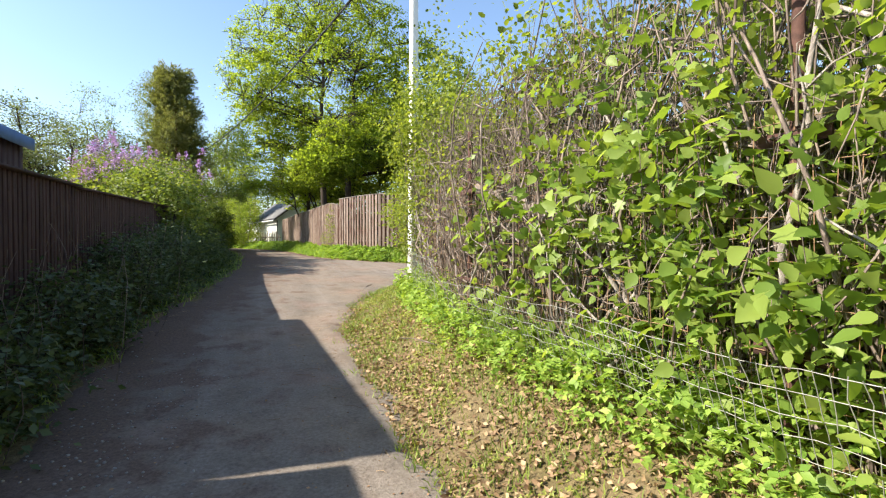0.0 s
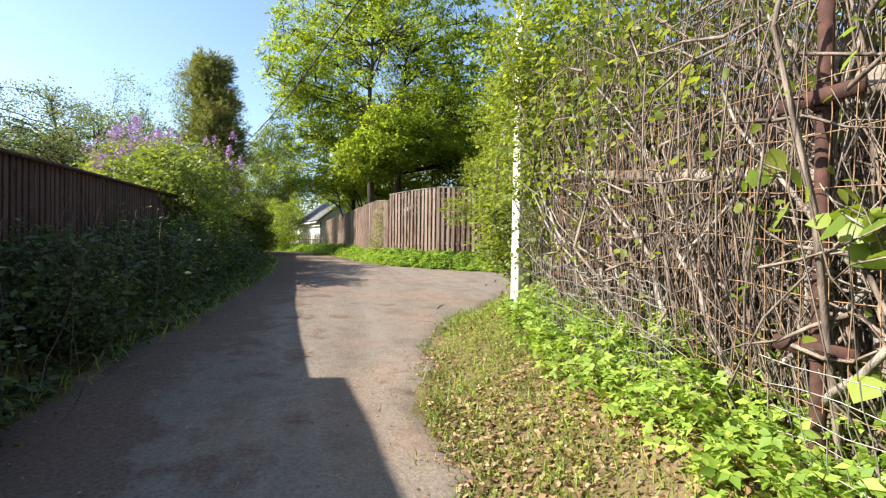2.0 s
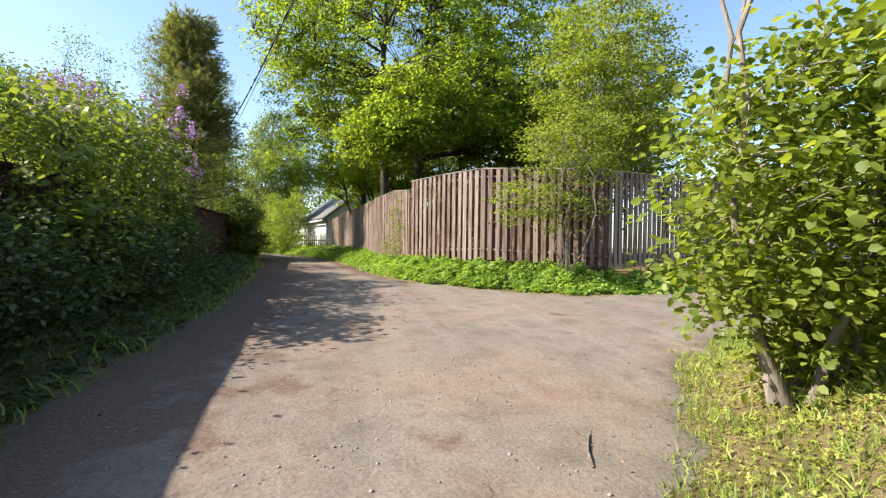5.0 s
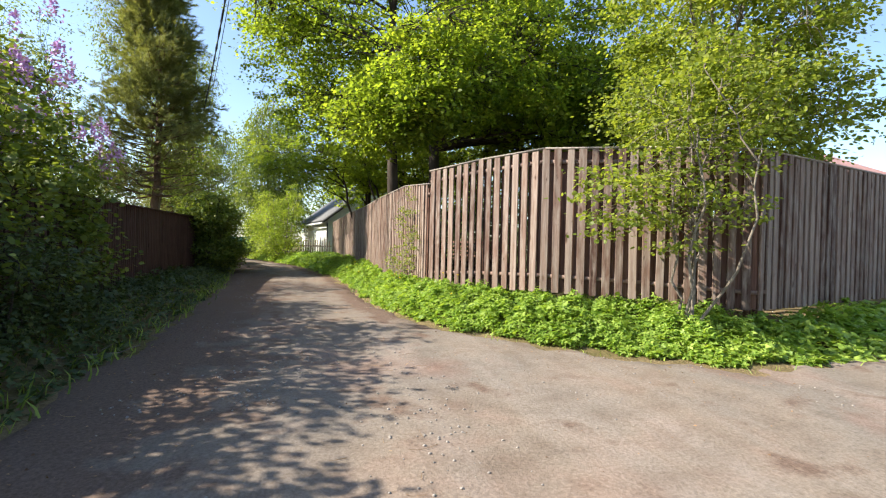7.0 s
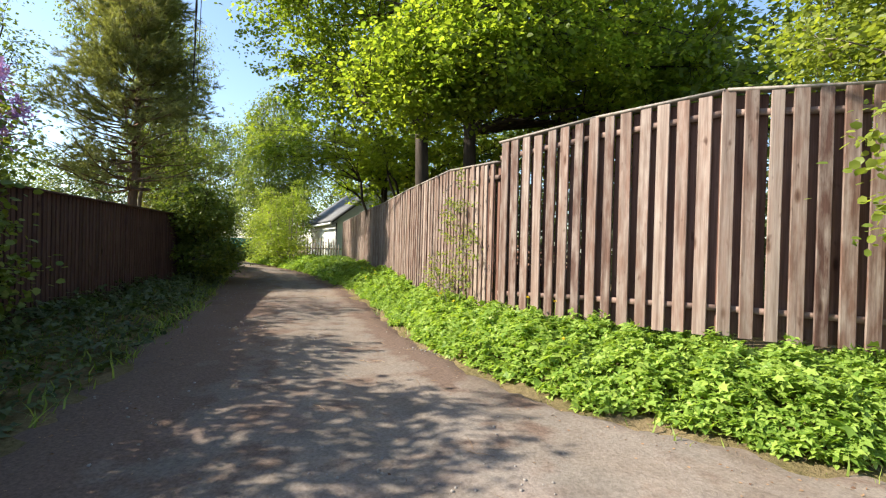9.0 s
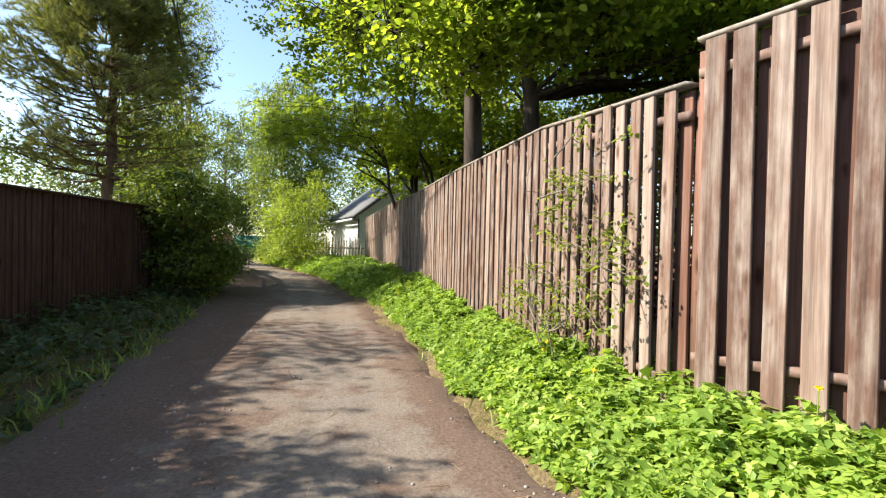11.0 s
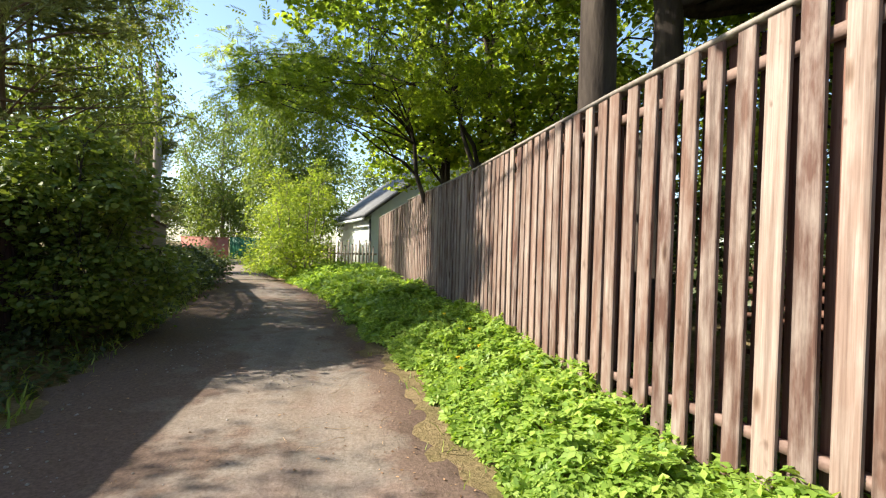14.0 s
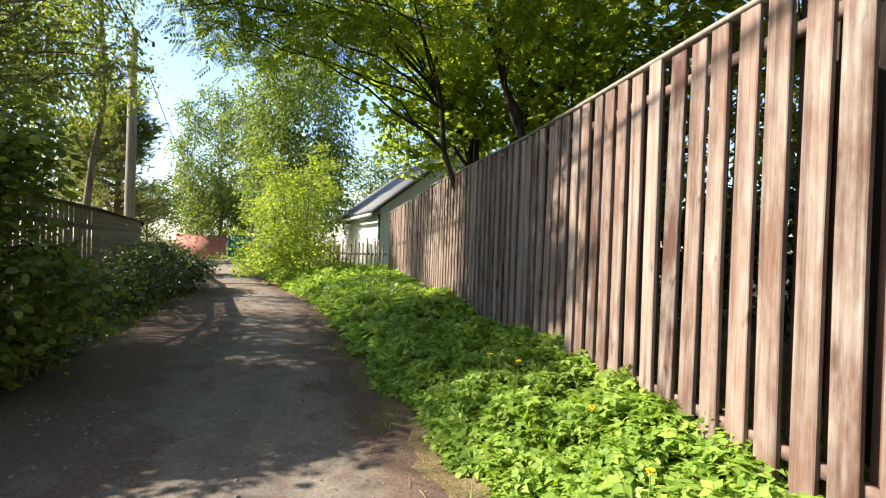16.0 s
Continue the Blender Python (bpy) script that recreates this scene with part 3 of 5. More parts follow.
ground = put("ground", grid_mesh("ground", steps_of(-6, 14, 0.25, 900), steps_of(-6, 50, 0.25, 900), None,
                                 lambda x, y: np.where(ragged(x, y) > 0.25, -0.06, 0.0), "soil"),
             None, "bare brown soil and moss verge with sparse grass", "structure")
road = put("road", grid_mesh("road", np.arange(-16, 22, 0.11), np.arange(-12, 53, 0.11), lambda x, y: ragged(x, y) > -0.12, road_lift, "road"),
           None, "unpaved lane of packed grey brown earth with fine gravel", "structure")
co = np.empty(len(road.data.vertices) * 3, np.float32)
road.data.vertices.foreach_get("co", co)
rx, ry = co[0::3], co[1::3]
# narrow brown edge on the right; the wider left strip paints in shade too
mould_shade = np.maximum(np.exp(-np.maximum(right_edge(ry) - rx, 0) / 0.25) * lerp(ry, [17, 21, 34, 44], [0.0, 0.8, 0.9, 0.1]),
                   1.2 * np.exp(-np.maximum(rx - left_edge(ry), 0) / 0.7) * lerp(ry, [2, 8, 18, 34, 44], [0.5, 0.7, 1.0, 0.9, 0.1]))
road.data.attributes.new("mould_and_shade", "FLOAT", "POINT").data.foreach_set("value", mould_shade.astype(np.float32))


# ---- fences ----
def along(points, s):
    """Place and direction at a length s along a line of points."""
    p = np.asarray(points, float)
    seg = np.linalg.norm(np.diff(p[:, :2], axis=0), axis=1)
    cum = np.concatenate([[0], np.cumsum(seg)])
    i = min(max(int(np.searchsorted(cum, s, side="right")) - 1, 0), len(seg) - 1)
    t = (s - cum[i]) / seg[i]
    q = p[i] + (p[i + 1] - p[i]) * t
    return q, math.atan2(p[i + 1][1] - p[i][1], p[i + 1][0] - p[i][0])


def board_mesh(name, w, t, h, mat, rng, top="flat"):
    """A sawn board, slightly bowed, its edges eased; origin at the middle of its foot, face towards -y."""
    e = 0.004
    ring = [(-w / 2 + e, -t / 2), (w / 2 - e, -t / 2), (w / 2, -t / 2 + e), (w / 2, t / 2), (-w / 2, t / 2), (-w / 2, -t / 2 + e)]
    bow, twist = rng.normal(0, 0.004), rng.normal(0, 0.012)
    vs = []
    for k, z in enumerate((0, h * 0.5, h)):
        a = twist * (z / h - 0.5)
        for x, y in ring:
            vs.append((x * math.cos(a) - y * math.sin(a) + bow * math.sin(math.pi * z / h), x * math.sin(a) + y * math.cos(a), z))
    bm = bmesh.new()
    v = [bm.verts.new(c) for c in vs]
    for k in range(2):
        for i in range(6):
            j = (i + 1) % 6
            bm.faces.new((v[k * 6 + i], v[k * 6 + j], v[k * 6 + 6 + j], v[k * 6 + 6 + i]))
    bm.faces.new(v[5::-1])
    bm.faces.new(v[12:18])
    me = bpy.data.meshes.new(name)
    bm.to_mesh(me)
    bm.free()
    me.materials.append(M[mat])
    return me


frng = np.random.default_rng(5)
FRONT = [board_mesh("front_board", frng.uniform(0.092, 0.112), 0.022, 2.03 + frng.uniform(-0.012, 0.012), "front", frng) for _ in range(10)]
BACK = [board_mesh("back_board", frng.uniform(0.1, 0.118), 0.02, 2.0, "back", frng) for _ in range(5)]
PICKET = [board_mesh("picket", 0.074, 0.02, 1.9 + frng.uniform(-0.01, 0.01), "dark_board", frng) for _ in range(4)]


# pickets in paler grey wood, so sunlight on them is in the colour
LIT_PICKET = [board_mesh("lit_grey_picket", 0.072, 0.02, 1.9 + frng.uniform(-0.02, 0.02), "old_wood", frng) for _ in range(4)]


def beam(name, a, b, w, h, mat, parent=None, base=None):
    """A squared beam between two places, its top face up."""
    a, b = Vector(a), Vector(b)
    l = (b - a).length
    me = boxes(name, [(0, l, -w / 2, w / 2, -h / 2, h / 2)], mat)
    ob = put(name, me, parent)
    d = (b - a).normalized()
    y = Vector((0, 0, 1)).cross(d).normalized()
    m = Matrix((d, y, d.cross(y))).transposed().to_4x4()
    ob.matrix_world = (Matrix.Translation(-Vector(base)) if base is not None else Matrix()) @ Matrix.Translation(a) @ m
    return ob


def board_fence(points, label, pitch, height_m=2.03):
    """Boards on both sides of two rails. points: (x, y, top)."""
    p = np.asarray(points, float)
    x0, y0, top0 = p[0]
    base = (x0, y0, top0 - height_m)
    root = thing("fence", *base, label, "fence", "board fence round the corner plot")
    total = float(np.sum(np.linalg.norm(np.diff(p[:, :2], axis=0), axis=1)))
    s, k = pitch * 0.5, 0
    while s < total:
        q, a = along(points, s)
        way, out = np.array([math.cos(a), math.sin(a)]), np.array([math.sin(a), -math.cos(a)])
        ob = put("front_board", FRONT[int(frng.integers(len(FRONT)))], root)
        c = q[:2] + out * 0.034 + way * frng.normal(0, 0.004)
        ob.location = (c[0] - base[0], c[1] - base[1], q[2] - height_m - base[2] + frng.normal(0, 0.004) - 0.0)
        ob.rotation_euler = (frng.normal(0, 0.003), frng.normal(0, 0.004), a)
        q, a = along(points, min(s + pitch * 0.5, total))
        ob = put("back_board", BACK[int(frng.integers(len(BACK)))], root)
        c = q[:2] - out * 0.034
        ob.location = (c[0] - base[0], c[1] - base[1], q[2] - height_m - base[2] + 0.01)
        ob.rotation_euler = (0, frng.normal(0, 0.004), a)
        s += pitch + frng.normal(0, 0.003)
        k += 1
    for i in range(len(p) - 1):
        for drop in (0.17, 1.80):
            a, b = p[i] - (0, 0, drop), p[i + 1] - (0, 0, drop)
            beam("rail", a, b, 0.04, 0.05, "rail", root, base)
        a, b = p[i] + (0, 0, 0.014), p[i + 1] + (0, 0, 0.014)
        beam("cap", a, b, 0.105, 0.022, "cap", root, base)
    for q in p:
        zb = ground_z(q[0], q[1]) - 0.1
        me = boxes("post", [(-0.03, 0.03, 0.055, 0.115, zb - base[2], q[2] - base[2] - 0.02)], "back")
        ob = put("post", me, root)
        ob.location = (q[0] - base[0], q[1] - base[1], 0)
        ob.rotation_euler = (0, 0, along(points, 0.01)[1])
    return root


# seen from the lane each section runs from its far end towards the near one, so that its face looks at the lane
board_fence([(2.40, 38.5, 2.86), (2.75, 32.3, 2.92)], "weathered brown stained board fence section beside the house", 0.158)
board_fence([(2.75, 32.3, 2.97), (3.12, 28.0, 3.0), (3.2, 24.2, 2.99), (3.42, 21.65, 3.03), (3.5, 19.76, 2.86)], "long brown stained board fence section worn pale along the lane", 0.158)
board_fence([(3.5, 19.7, 3.08), (4.08, 18.55, 3.14), (4.67, 17.57, 3.17), (5.8, 16.82, 3.13), (6.9, 16.15, 3.06)], "brown stained board fence section with an arched top round the corner", 0.168)
board_fence([(6.9, 16.15, 3.06), (11.6, 17.4, 3.1), (16.0, 18.6, 3.12)], "shaded brown board fence section along the side lane", 0.165)


def picket_fence(points, label, height_m, pitch=0.105, closed=True, kind=PICKET):
    p = np.asarray(points, float)
    base = (p[0][0], p[0][1], p[0][2] - height_m)
    root = thing("picket_fence", *base, label, "fence", "dark picket fence sections")
    total = float(np.sum(np.linalg.norm(np.diff(p[:, :2], axis=0), axis=1)))
    s = pitch / 2
    while s < total:
        q, a = along(points, s)
        ob = put("picket", kind[int(frng.integers(len(kind)))], root)
        ob.scale = (1, 1, height_m / 1.9)
        ob.location = (q[0] - base[0], q[1] - base[1], q[2] - height_m - base[2])
        ob.rotation_euler = (0, frng.normal(0, 0.004), a)
        s += pitch
    for i in range(len(p) - 1):
        out = np.array([p[i + 1][1] - p[i][1], p[i][0] - p[i + 1][0], 0])
        out = -out / np.linalg.norm(out) * 0.032
        for drop in (0.25, height_m - 0.3):
            beam("rail", p[i] - (0, 0, drop) + out, p[i + 1] - (0, 0, drop) + out, 0.04, 0.07, "dark_board", root, base)
        beam("cap", p[i] + (0, 0, 0.012), p[i + 1] + (0, 0, 0.012), 0.16, 0.028, "dark_board", root, base)
        if not closed:
            continue
        me = boxes("backing", [(0, float(np.linalg.norm((p[i + 1] - p[i])[:2])), 0.055, 0.067, -height_m, 0.0)], "dark_board")
        for v in me.vertices:
            if v.co.x > 0:
                v.co.z += p[i + 1][2] - p[i][2]
        ob = put("backing", me, root)
        ob.location = Vector(p[i]) - Vector(base)
        ob.rotation_euler = (0, 0, math.atan2(p[i + 1][1] - p[i][1], p[i + 1][0] - p[i][0]))
    return root


picket_fence([(-2.2, -12, 1.89), (-2.2, 2.62, 2.01)], "dark brown picket fence section in shade beside the lane", 1.95)
picket_fence([(-2.2, 2.68, 2.03), (-2.2, 7.28, 2.1)], "dark brown picket fence section in shade before the shed", 2.0)
picket_fence([(-2.2, 7.284, 2.07), (-2.15, 14, 2.26), (-2.1, 20, 2.38)], "dark brown picket fence section half behind shrubs", 1.75)
picket_fence([(-2.1, 20.004, 2.38), (-2.05, 27.6, 2.42)], "plain dark brown picket fence section over the shaded verge", 1.72)
# open section looks sunlit through its paler picket colour
picket_fence([(-2.05, 27.7, 2.44), (-2.3, 31.3, 2.27), (-4.1, 37, 2.25), (-6.2, 42, 2.2)], "see-through grey brown picket fence section bending with the lane", 1.55, 0.125, False, LIT_PICKET)

# ---- shed behind the picket fence ----
shed_low = thing("garden_shed", -4.0, 5.0, ground_z(-4.0, 5.0) - 0.1, "dark brown boarded shed with flat blue roof behind the picket fence", "shed")
sz = 2.62 - shed_low.location.z
for k in range(30):
    y0 = -2.16 + 4.46 * k / 30
    put("board", boxes("shed_board", [(1.21, 1.235, y0, y0 + 0.142, 0.0, sz)], "dark_board"), shed_low)
    if k % 2 == 0:
        x0 = -1.2 + 2.4 * k / 30
        put("board", boxes("shed_end_board", [(x0, x0 + 0.155, 2.3, 2.325, 0.0, sz)], "dark_board"), shed_low)
put("wall", boxes("shed_walls", [(1.12, 1.205, -2.16, 2.29, 0, sz), (-1.2, -1.12, -2.16, 2.29, 0, sz), (-1.115, 1.115, 2.21, 2.29, 0, sz), (-1.115, 1.115, -2.16, -2.08, 0, sz)], "dark_board"), shed_low)
put("roof", boxes("shed_sheet", [(-1.35, 1.32, -2.2, 2.34, sz + 0.004, sz + 0.05)], "blue_sheet"), shed_low, "blue sheet metal roof")
put("fascia", boxes("shed_fascia", [(1.323, 1.345, -2.2, 2.34, sz - 0.06, sz + 0.09)], "blue_sheet"), shed_low, "blue sheet metal edge")

# ---- white pole ----
px, py = 2.77, 7.80
pz = ground_z(px, py) - 0.08
pole = thing("concrete_pole", px, py, pz, "whitewashed square concrete pole with a dark smudge", "pole", turn=0.12)
shaft = boxes("shaft", [(-0.083, 0.083, -0.083, 0.083, 0, 7.3)], "concrete")
for v in shaft.vertices:
    k = 1.0 - 0.35 * v.co.z / 7.3
    v.co.x *= k
    v.co.y *= k
put("shaft", bevelled("shaft", shaft, 0.012), pole)
put("arm", boxes("arm", [(-0.45, 0.45, -0.09, -0.03, 7.0, 7.07)], "rust"), pole, "rusty iron cross arm")
for dx in (-0.38, 0.0, 0.38):
    v, f = tubes([[(dx, -0.06, 7.06, 0.012), (dx, -0.06, 7.12, 0.03), (dx, -0.06, 7.15, 0.02), (dx, -0.06, 7.18, 0.03), (dx, -0.06, 7.2, 0.01)]], 10)
    put("insulator", mesh_of("insulator", v, f, "concrete", True), pole, "white ceramic insulator")

put("smudge", boxes("smudge", [(-0.07, 0.04, -0.0855, -0.076, 0.74, 0.79), (-0.05, 0.068, -0.0852, -0.076, 0.765, 0.83)], "smudge"), pole, "dark paint smudge")

# ---- utility poles and cables ----
def utility_pole(x, y, top, label):
    z = ground_z(x, y) - 0.1
    root = thing("utility_pole", x, y, z, label, "pole", "wooden utility poles")
    v, f = tubes([[(0, 0, 0, 0.13), (0.01, 0, (top - z) * 0.5, 0.115), (0, 0, top - z, 0.095), (0, 0, top - z + 0.02, 0.01)]], 12)
    put("shaft", mesh_of("pole_shaft", v, f, "pole", True), root)
    put("cross_arm", boxes("cross_arm", [(0.0, 0.5, -0.05, 0.05, top - z - 1.05, top - z - 0.95)], "pole"), root)
    v, f = tubes([[(0.1, 0, top - z - 0.25, 0.012), (0.35, 0, top - z - 0.2, 0.012), (0.5, 0, top - z - 0.3, 0.012)],
                  [(0.05, 0, top - z - 1.6, 0.01), (0.3, 0.02, top - z - 1.2, 0.01)]], 6)
    put("bracket", mesh_of("bracket", v, f, "cable", True), root, "black iron bracket")
    for dx, dz in ((0.48, 0.3), (0.45, 1.0), (0.3, 0.2), (0.2, 0.55)):
        v, f = tubes([[(dx, 0, top - z - dz - 0.1, 0.012), (dx, 0, top - z - dz - 0.06, 0.04), (dx, 0, top - z - dz + 0.04, 0.03), (dx, 0, top - z - dz + 0.06, 0.005)]], 8)
        put("insulator", mesh_of("insulator", v, f, "cable", True), root, "dark insulator")
    return root


utility_pole(-4.55, 37.4, 7.3, "grey wooden utility pole with cross arm and insulators")
utility_pole(-10.3, 61.5, 6.3, "grey wooden utility pole far down the lane")


def cable(a, b, sag, r, label, twist=0.0):
    a, b = np.array(a), np.array(b)
    t = np.linspace(0, 1, 60)
    c = a + (b - a) * t[:, None]
    c[:, 2] -= 4 * sag * t * (1 - t)
    paths = []
    if twist:
        for ph in (0, np.pi):
            ang = t * 260 + ph
            o = np.stack([np.cos(ang), 0 * ang, np.sin(ang)], 1) * twist
            paths.append(np.hstack([c + o, np.full((60, 1), r)]))
    else:
        paths.append(np.hstack([c, np.full((60, 1), r)]))
    v, f = tubes(paths, 5)
    ob = put("cable", mesh_of("cable", v, f, "cable", True))
    return tagged(ob, label, "cable", "overhead cables")


cable((3.14, 7.75, pz + 7.15), (-4.3, 37.3, 7.0), 1.0, 0.014, "thick black twisted overhead cable between the poles", 0.014)
cable((3.15, 7.8, pz + 7.2), (-4.2, 37.4, 6.3), 0.7, 0.008, "thin black overhead cable between the poles")
cable((-4.2, 37.4, 6.3), (-10.2, 61.5, 5.9), 0.8, 0.012, "black overhead cable sagging to the far pole")

# ---- trees behind the board fence ----
tree("maple_tree", 4.0, 25.4, "tall maple tree with a dark trunk and fresh yellow green leaves",
     [(0.4, 1.2, 8.3, 4.4, 4.6, 4.3, 4.6), (0.5, -2.9, 5.0, 1.9, 1.3, 1.4, 1.7), (-3.6, 0.6, 8.4, 1.9, 2.0, 2.0, 1.2), (-2.4, 3.0, 6.8, 2.6, 2.8, 2.4, 2.2), (-2.0, 2.5, 11.5, 3.2, 3.2, 2.8, 2.2), (2.5, -1.7, 6.0, 2.3, 2.0, 1.9, 1.6), (-0.1, -3.0, 4.2, 1.0, 1.3, 1.0, 1.3), (-0.9, -2.4, 4.0, 1.3, 1.3, 1.0, 1.2), (0.6, 0.5, 13.2, 3.4, 3.0, 2.4, 1.8)],
     0.2, 60, 2700, 40, 0.4, ROUND, 0.095, "maple", seed=11, fork=0.22, trunk_top=11, flat=0.42)
tree("maple_tree", 5.1, 26.5, "tall maple tree with a rough dark trunk behind the fence",
     [(4.2, 0.5, 8.4, 4.2, 4.0, 4.2, 4), (3.2, -1.2, 5.4, 2.6, 2.2, 1.9, 1.4), (5.8, -0.8, 5.2, 2.8, 2.4, 2.2, 1.5), (2, 1, 12.0, 3.5, 3, 2.2, 0.7)],
     0.22, 50, 1000, 34, 0.46, PALM, 0.12, "maple", seed=12, fork=0.25, trunk_top=10, lean=0.12, flat=0.42)
tree("maple_tree", 4.6, 33.0, "spreading maple with several leaning dark stems",
     [(-1.2, 0, 6.2, 3.6, 3.8, 3.0, 4), (1.5, 1, 8.0, 3.5, 3.5, 3.0, 1.6), (-1.2, 1.5, 3.6, 1.6, 2.8, 1.1, 1.4), (0.2, -1.2, 3.9, 2.0, 2.4, 1.4, 1.8), (-2.2, -0.6, 4.3, 1.3, 2.0, 0.9, 0.9)],
     0.16, 50, 600, 34, 0.42, PALM, 0.11, "maple", seed=13, fork=0.15, trunk_top=8, stems=5, spread=0.75, lean=0.25, flat=0.42)
for i, (x, y, h, r) in enumerate([(6.6, 30.4, 7.5, 2.6), (9.6, 28.0, 8.0, 3.0), (7.6, 36.5, 9.0, 3.2), (12.5, 31.5, 8.5, 3.2)]):
    tree("garden_tree", x, y, "dense leafy tree growing low in the yard behind the board fence", [(0, 0, h * 0.36, r, r, h * 0.3, 2), (0, 0, h * 0.7, r, r, h * 0.32, 2)], 0.14, 26, 240, 32, 0.6, ROUND, 0.15, "sapling", "bark",
         seed=160 + i, fork=0.12, trunk_top=h * 0.75, group="yard trees", flat=0.42)
tree("young_tree", 7.6, 17.4, "young broadleaf tree with fresh light green leaves behind the fence",
     [(0, 0, 4.6, 1.7, 1.8, 2.0, 3), (0.3, 0.2, 3.1, 2.0, 1.9, 1.0, 1.6)], 0.07, 40, 640, 64, 0.42, ROUND, 0.062, "sapling", "pale_bark", seed=14, fork=0.3, trunk_top=5.5, stems=3, spread=0.7, flat=0.24)
tree("rowan_tree", 4.4, 30.6, "rowan tree reaching over the lane with feathery leaves",
     [(-3.7, -1.7, 3.45, 1.3, 1.3, 0.4, 2), (-2.0, -1.4, 3.9, 1.6, 1.4, 0.7, 2), (-0.3, -0.3, 4.8, 1.8, 1.8, 1.3, 1.2), (-4.6, 1.5, 4.6, 1.2, 1.8, 0.7, 1.2)], 0.08, 30, 190, 20, 0.5, PINNATE, 0.2, "maple", seed=19, fork=0.3, trunk_top=4.6, stems=3, spread=0.4)
tree("garden_tree", 15.5, 29.0, "loose light green garden tree behind the corner plot",
     [(0, 0, 6.4, 2.6, 2.6, 2.4, 2)], 0.12, 26, 150, 60, 0.7, ROUND, 0.12, "birch", seed=20, fork=0.3, trunk_top=7)
tree("corner_shrub", 5.95, 16.2, "leafy self-sown shrub with thin pale stems against the fence corner",
     [(0.2, 0, 2.9, 1.3, 0.9, 0.8, 2), (-0.3, -0.1, 1.7, 1.4, 0.5, 0.7, 1.3)], 0.02, 26, 190, 40, 0.32, ROUND, 0.055, "sapling", "pale_bark", seed=15, fork=0.1, trunk_top=3.2, stems=6, spread=0.3, category="shrub", flat=0.25)
tree("fence_shrub", 3.26, 20.9, "thin climbing shrub with small leaves against the fence",
     [(0, -0.3, 1.2, 0.14, 0.8, 0.95, 1), (-0.05, 0.3, 0.6, 0.25, 0.7, 0.4, 0.6)], 0.005, 18, 110, 14, 0.1, ROUND, 0.034, "sapling", "pale_bark", seed=16, fork=0.05, trunk_top=1.9, stems=6, spread=0.3, category="shrub")
stack = thing("plank_stack", 5.4, 22.0, ground_z(5.4, 22) - 0.03, "stack of dark old planks behind the board fence", "timber")
for k in range(9):
    for j in range(4):
        o = 0.03 * math.sin(k * 2.1 + j)
        put("plank", boxes("stack_plank", [(j * 0.24, j * 0.24 + 0.21, o, 3.4 + o, k * 0.12, k * 0.12 + 0.05)], "back"), stack)
# added shrub row, in the shade-dark leaf, to darken the ground behind the boards
for i, y in enumerate((19.6, 21.0, 26.2, 28.2, 30.0)):
    tree("yard_shrub", 6.9 - 0.2 * i, y, "added leafy shrub that darkens the yard behind the board fence", [(0, 0, 1.1, 0.9, 1.1, 1.0, 1)], 0.02, 14, 90, 34, 0.4, ROUND, 0.1, "shade",
         seed=140 + i, fork=0.05, trunk_top=1.6, stems=5, spread=0.4, category="shrub", group="yard shrubs")
# ---- trees on the other side ----
pine("pine_tree", -3.85, 29.4, "tall pine with olive needles and a bare reddish trunk", 9.6, 2.25, 2.4, 21, 4.4)
tree("birch_tree", -4.1, 31.0, "slender birch with hanging twigs behind the pine",
     [(-0.7, -0.9, 8.2, 1.2, 1.2, 1.9, 1.2), (0.45, 0.2, 3.9, 1.3, 1.4, 1.2, 1.6)], 0.07, 26, 300, 44, 0.42, LEAF, 0.085, "birch", "pale_bark", seed=22, fork=0.3, trunk_top=9, droop=0.6)
pine("pine_tree", -6.3, 40.4, "short dark pine behind the utility pole", 5.6, 1.7, 1.6, 23, 3.8)
tree("birch_tree", -4.35, 34.4, "leafy birch with fine light leaves hanging over the lane fence",
     [(0, 0, 7.8, 1.5, 1.5, 2.3, 2), (0, -0.4, 4.9, 1.5, 1.7, 1.4, 1.2)], 0.08, 34, 400, 46, 0.44, LEAF, 0.085, "sapling", "pale_bark", seed=27, fork=0.2, trunk_top=8.5, droop=0.5)
tree("garden_tree", -9.2, 49.5, "small rounded leafy tree beyond the utility pole", [(0, 0, 2.6, 1.3, 1.6, 1.7, 2)], 0.06, 20, 170, 46, 0.5, LEAF, 0.12, "sapling", "bark", seed=28, fork=0.15, trunk_top=3.4)
tree("apple_tree", -10.0, 29.5, "open crowned fruit tree with sparse pale leaves",
     [(-1.0, 0, 5.6, 3.0, 3.0, 2.2, 2), (-1.5, 0, 4.2, 3.0, 2.4, 1.4, 1)], 0.14, 60, 480, 36, 0.5, LEAF, 0.11, "apple", "bark", seed=24, fork=0.2, trunk_top=7)
tree("slender_tree", -7.0, 28.2, "slender tree with thin bare stems and sparse leaves",
     [(0, 0, 5.2, 1.7, 1.9, 1.5, 2), (0, 0, 7.2, 1.1, 1.2, 1.1, 0.45), (0, 0, 3.8, 1.7, 1.9, 1.2, 0.8)], 0.06, 44, 230, 26, 0.42, LEAF, 0.1, "birch", "bark", seed=25, fork=0.3, trunk_top=6.2, stems=3, spread=0.7)
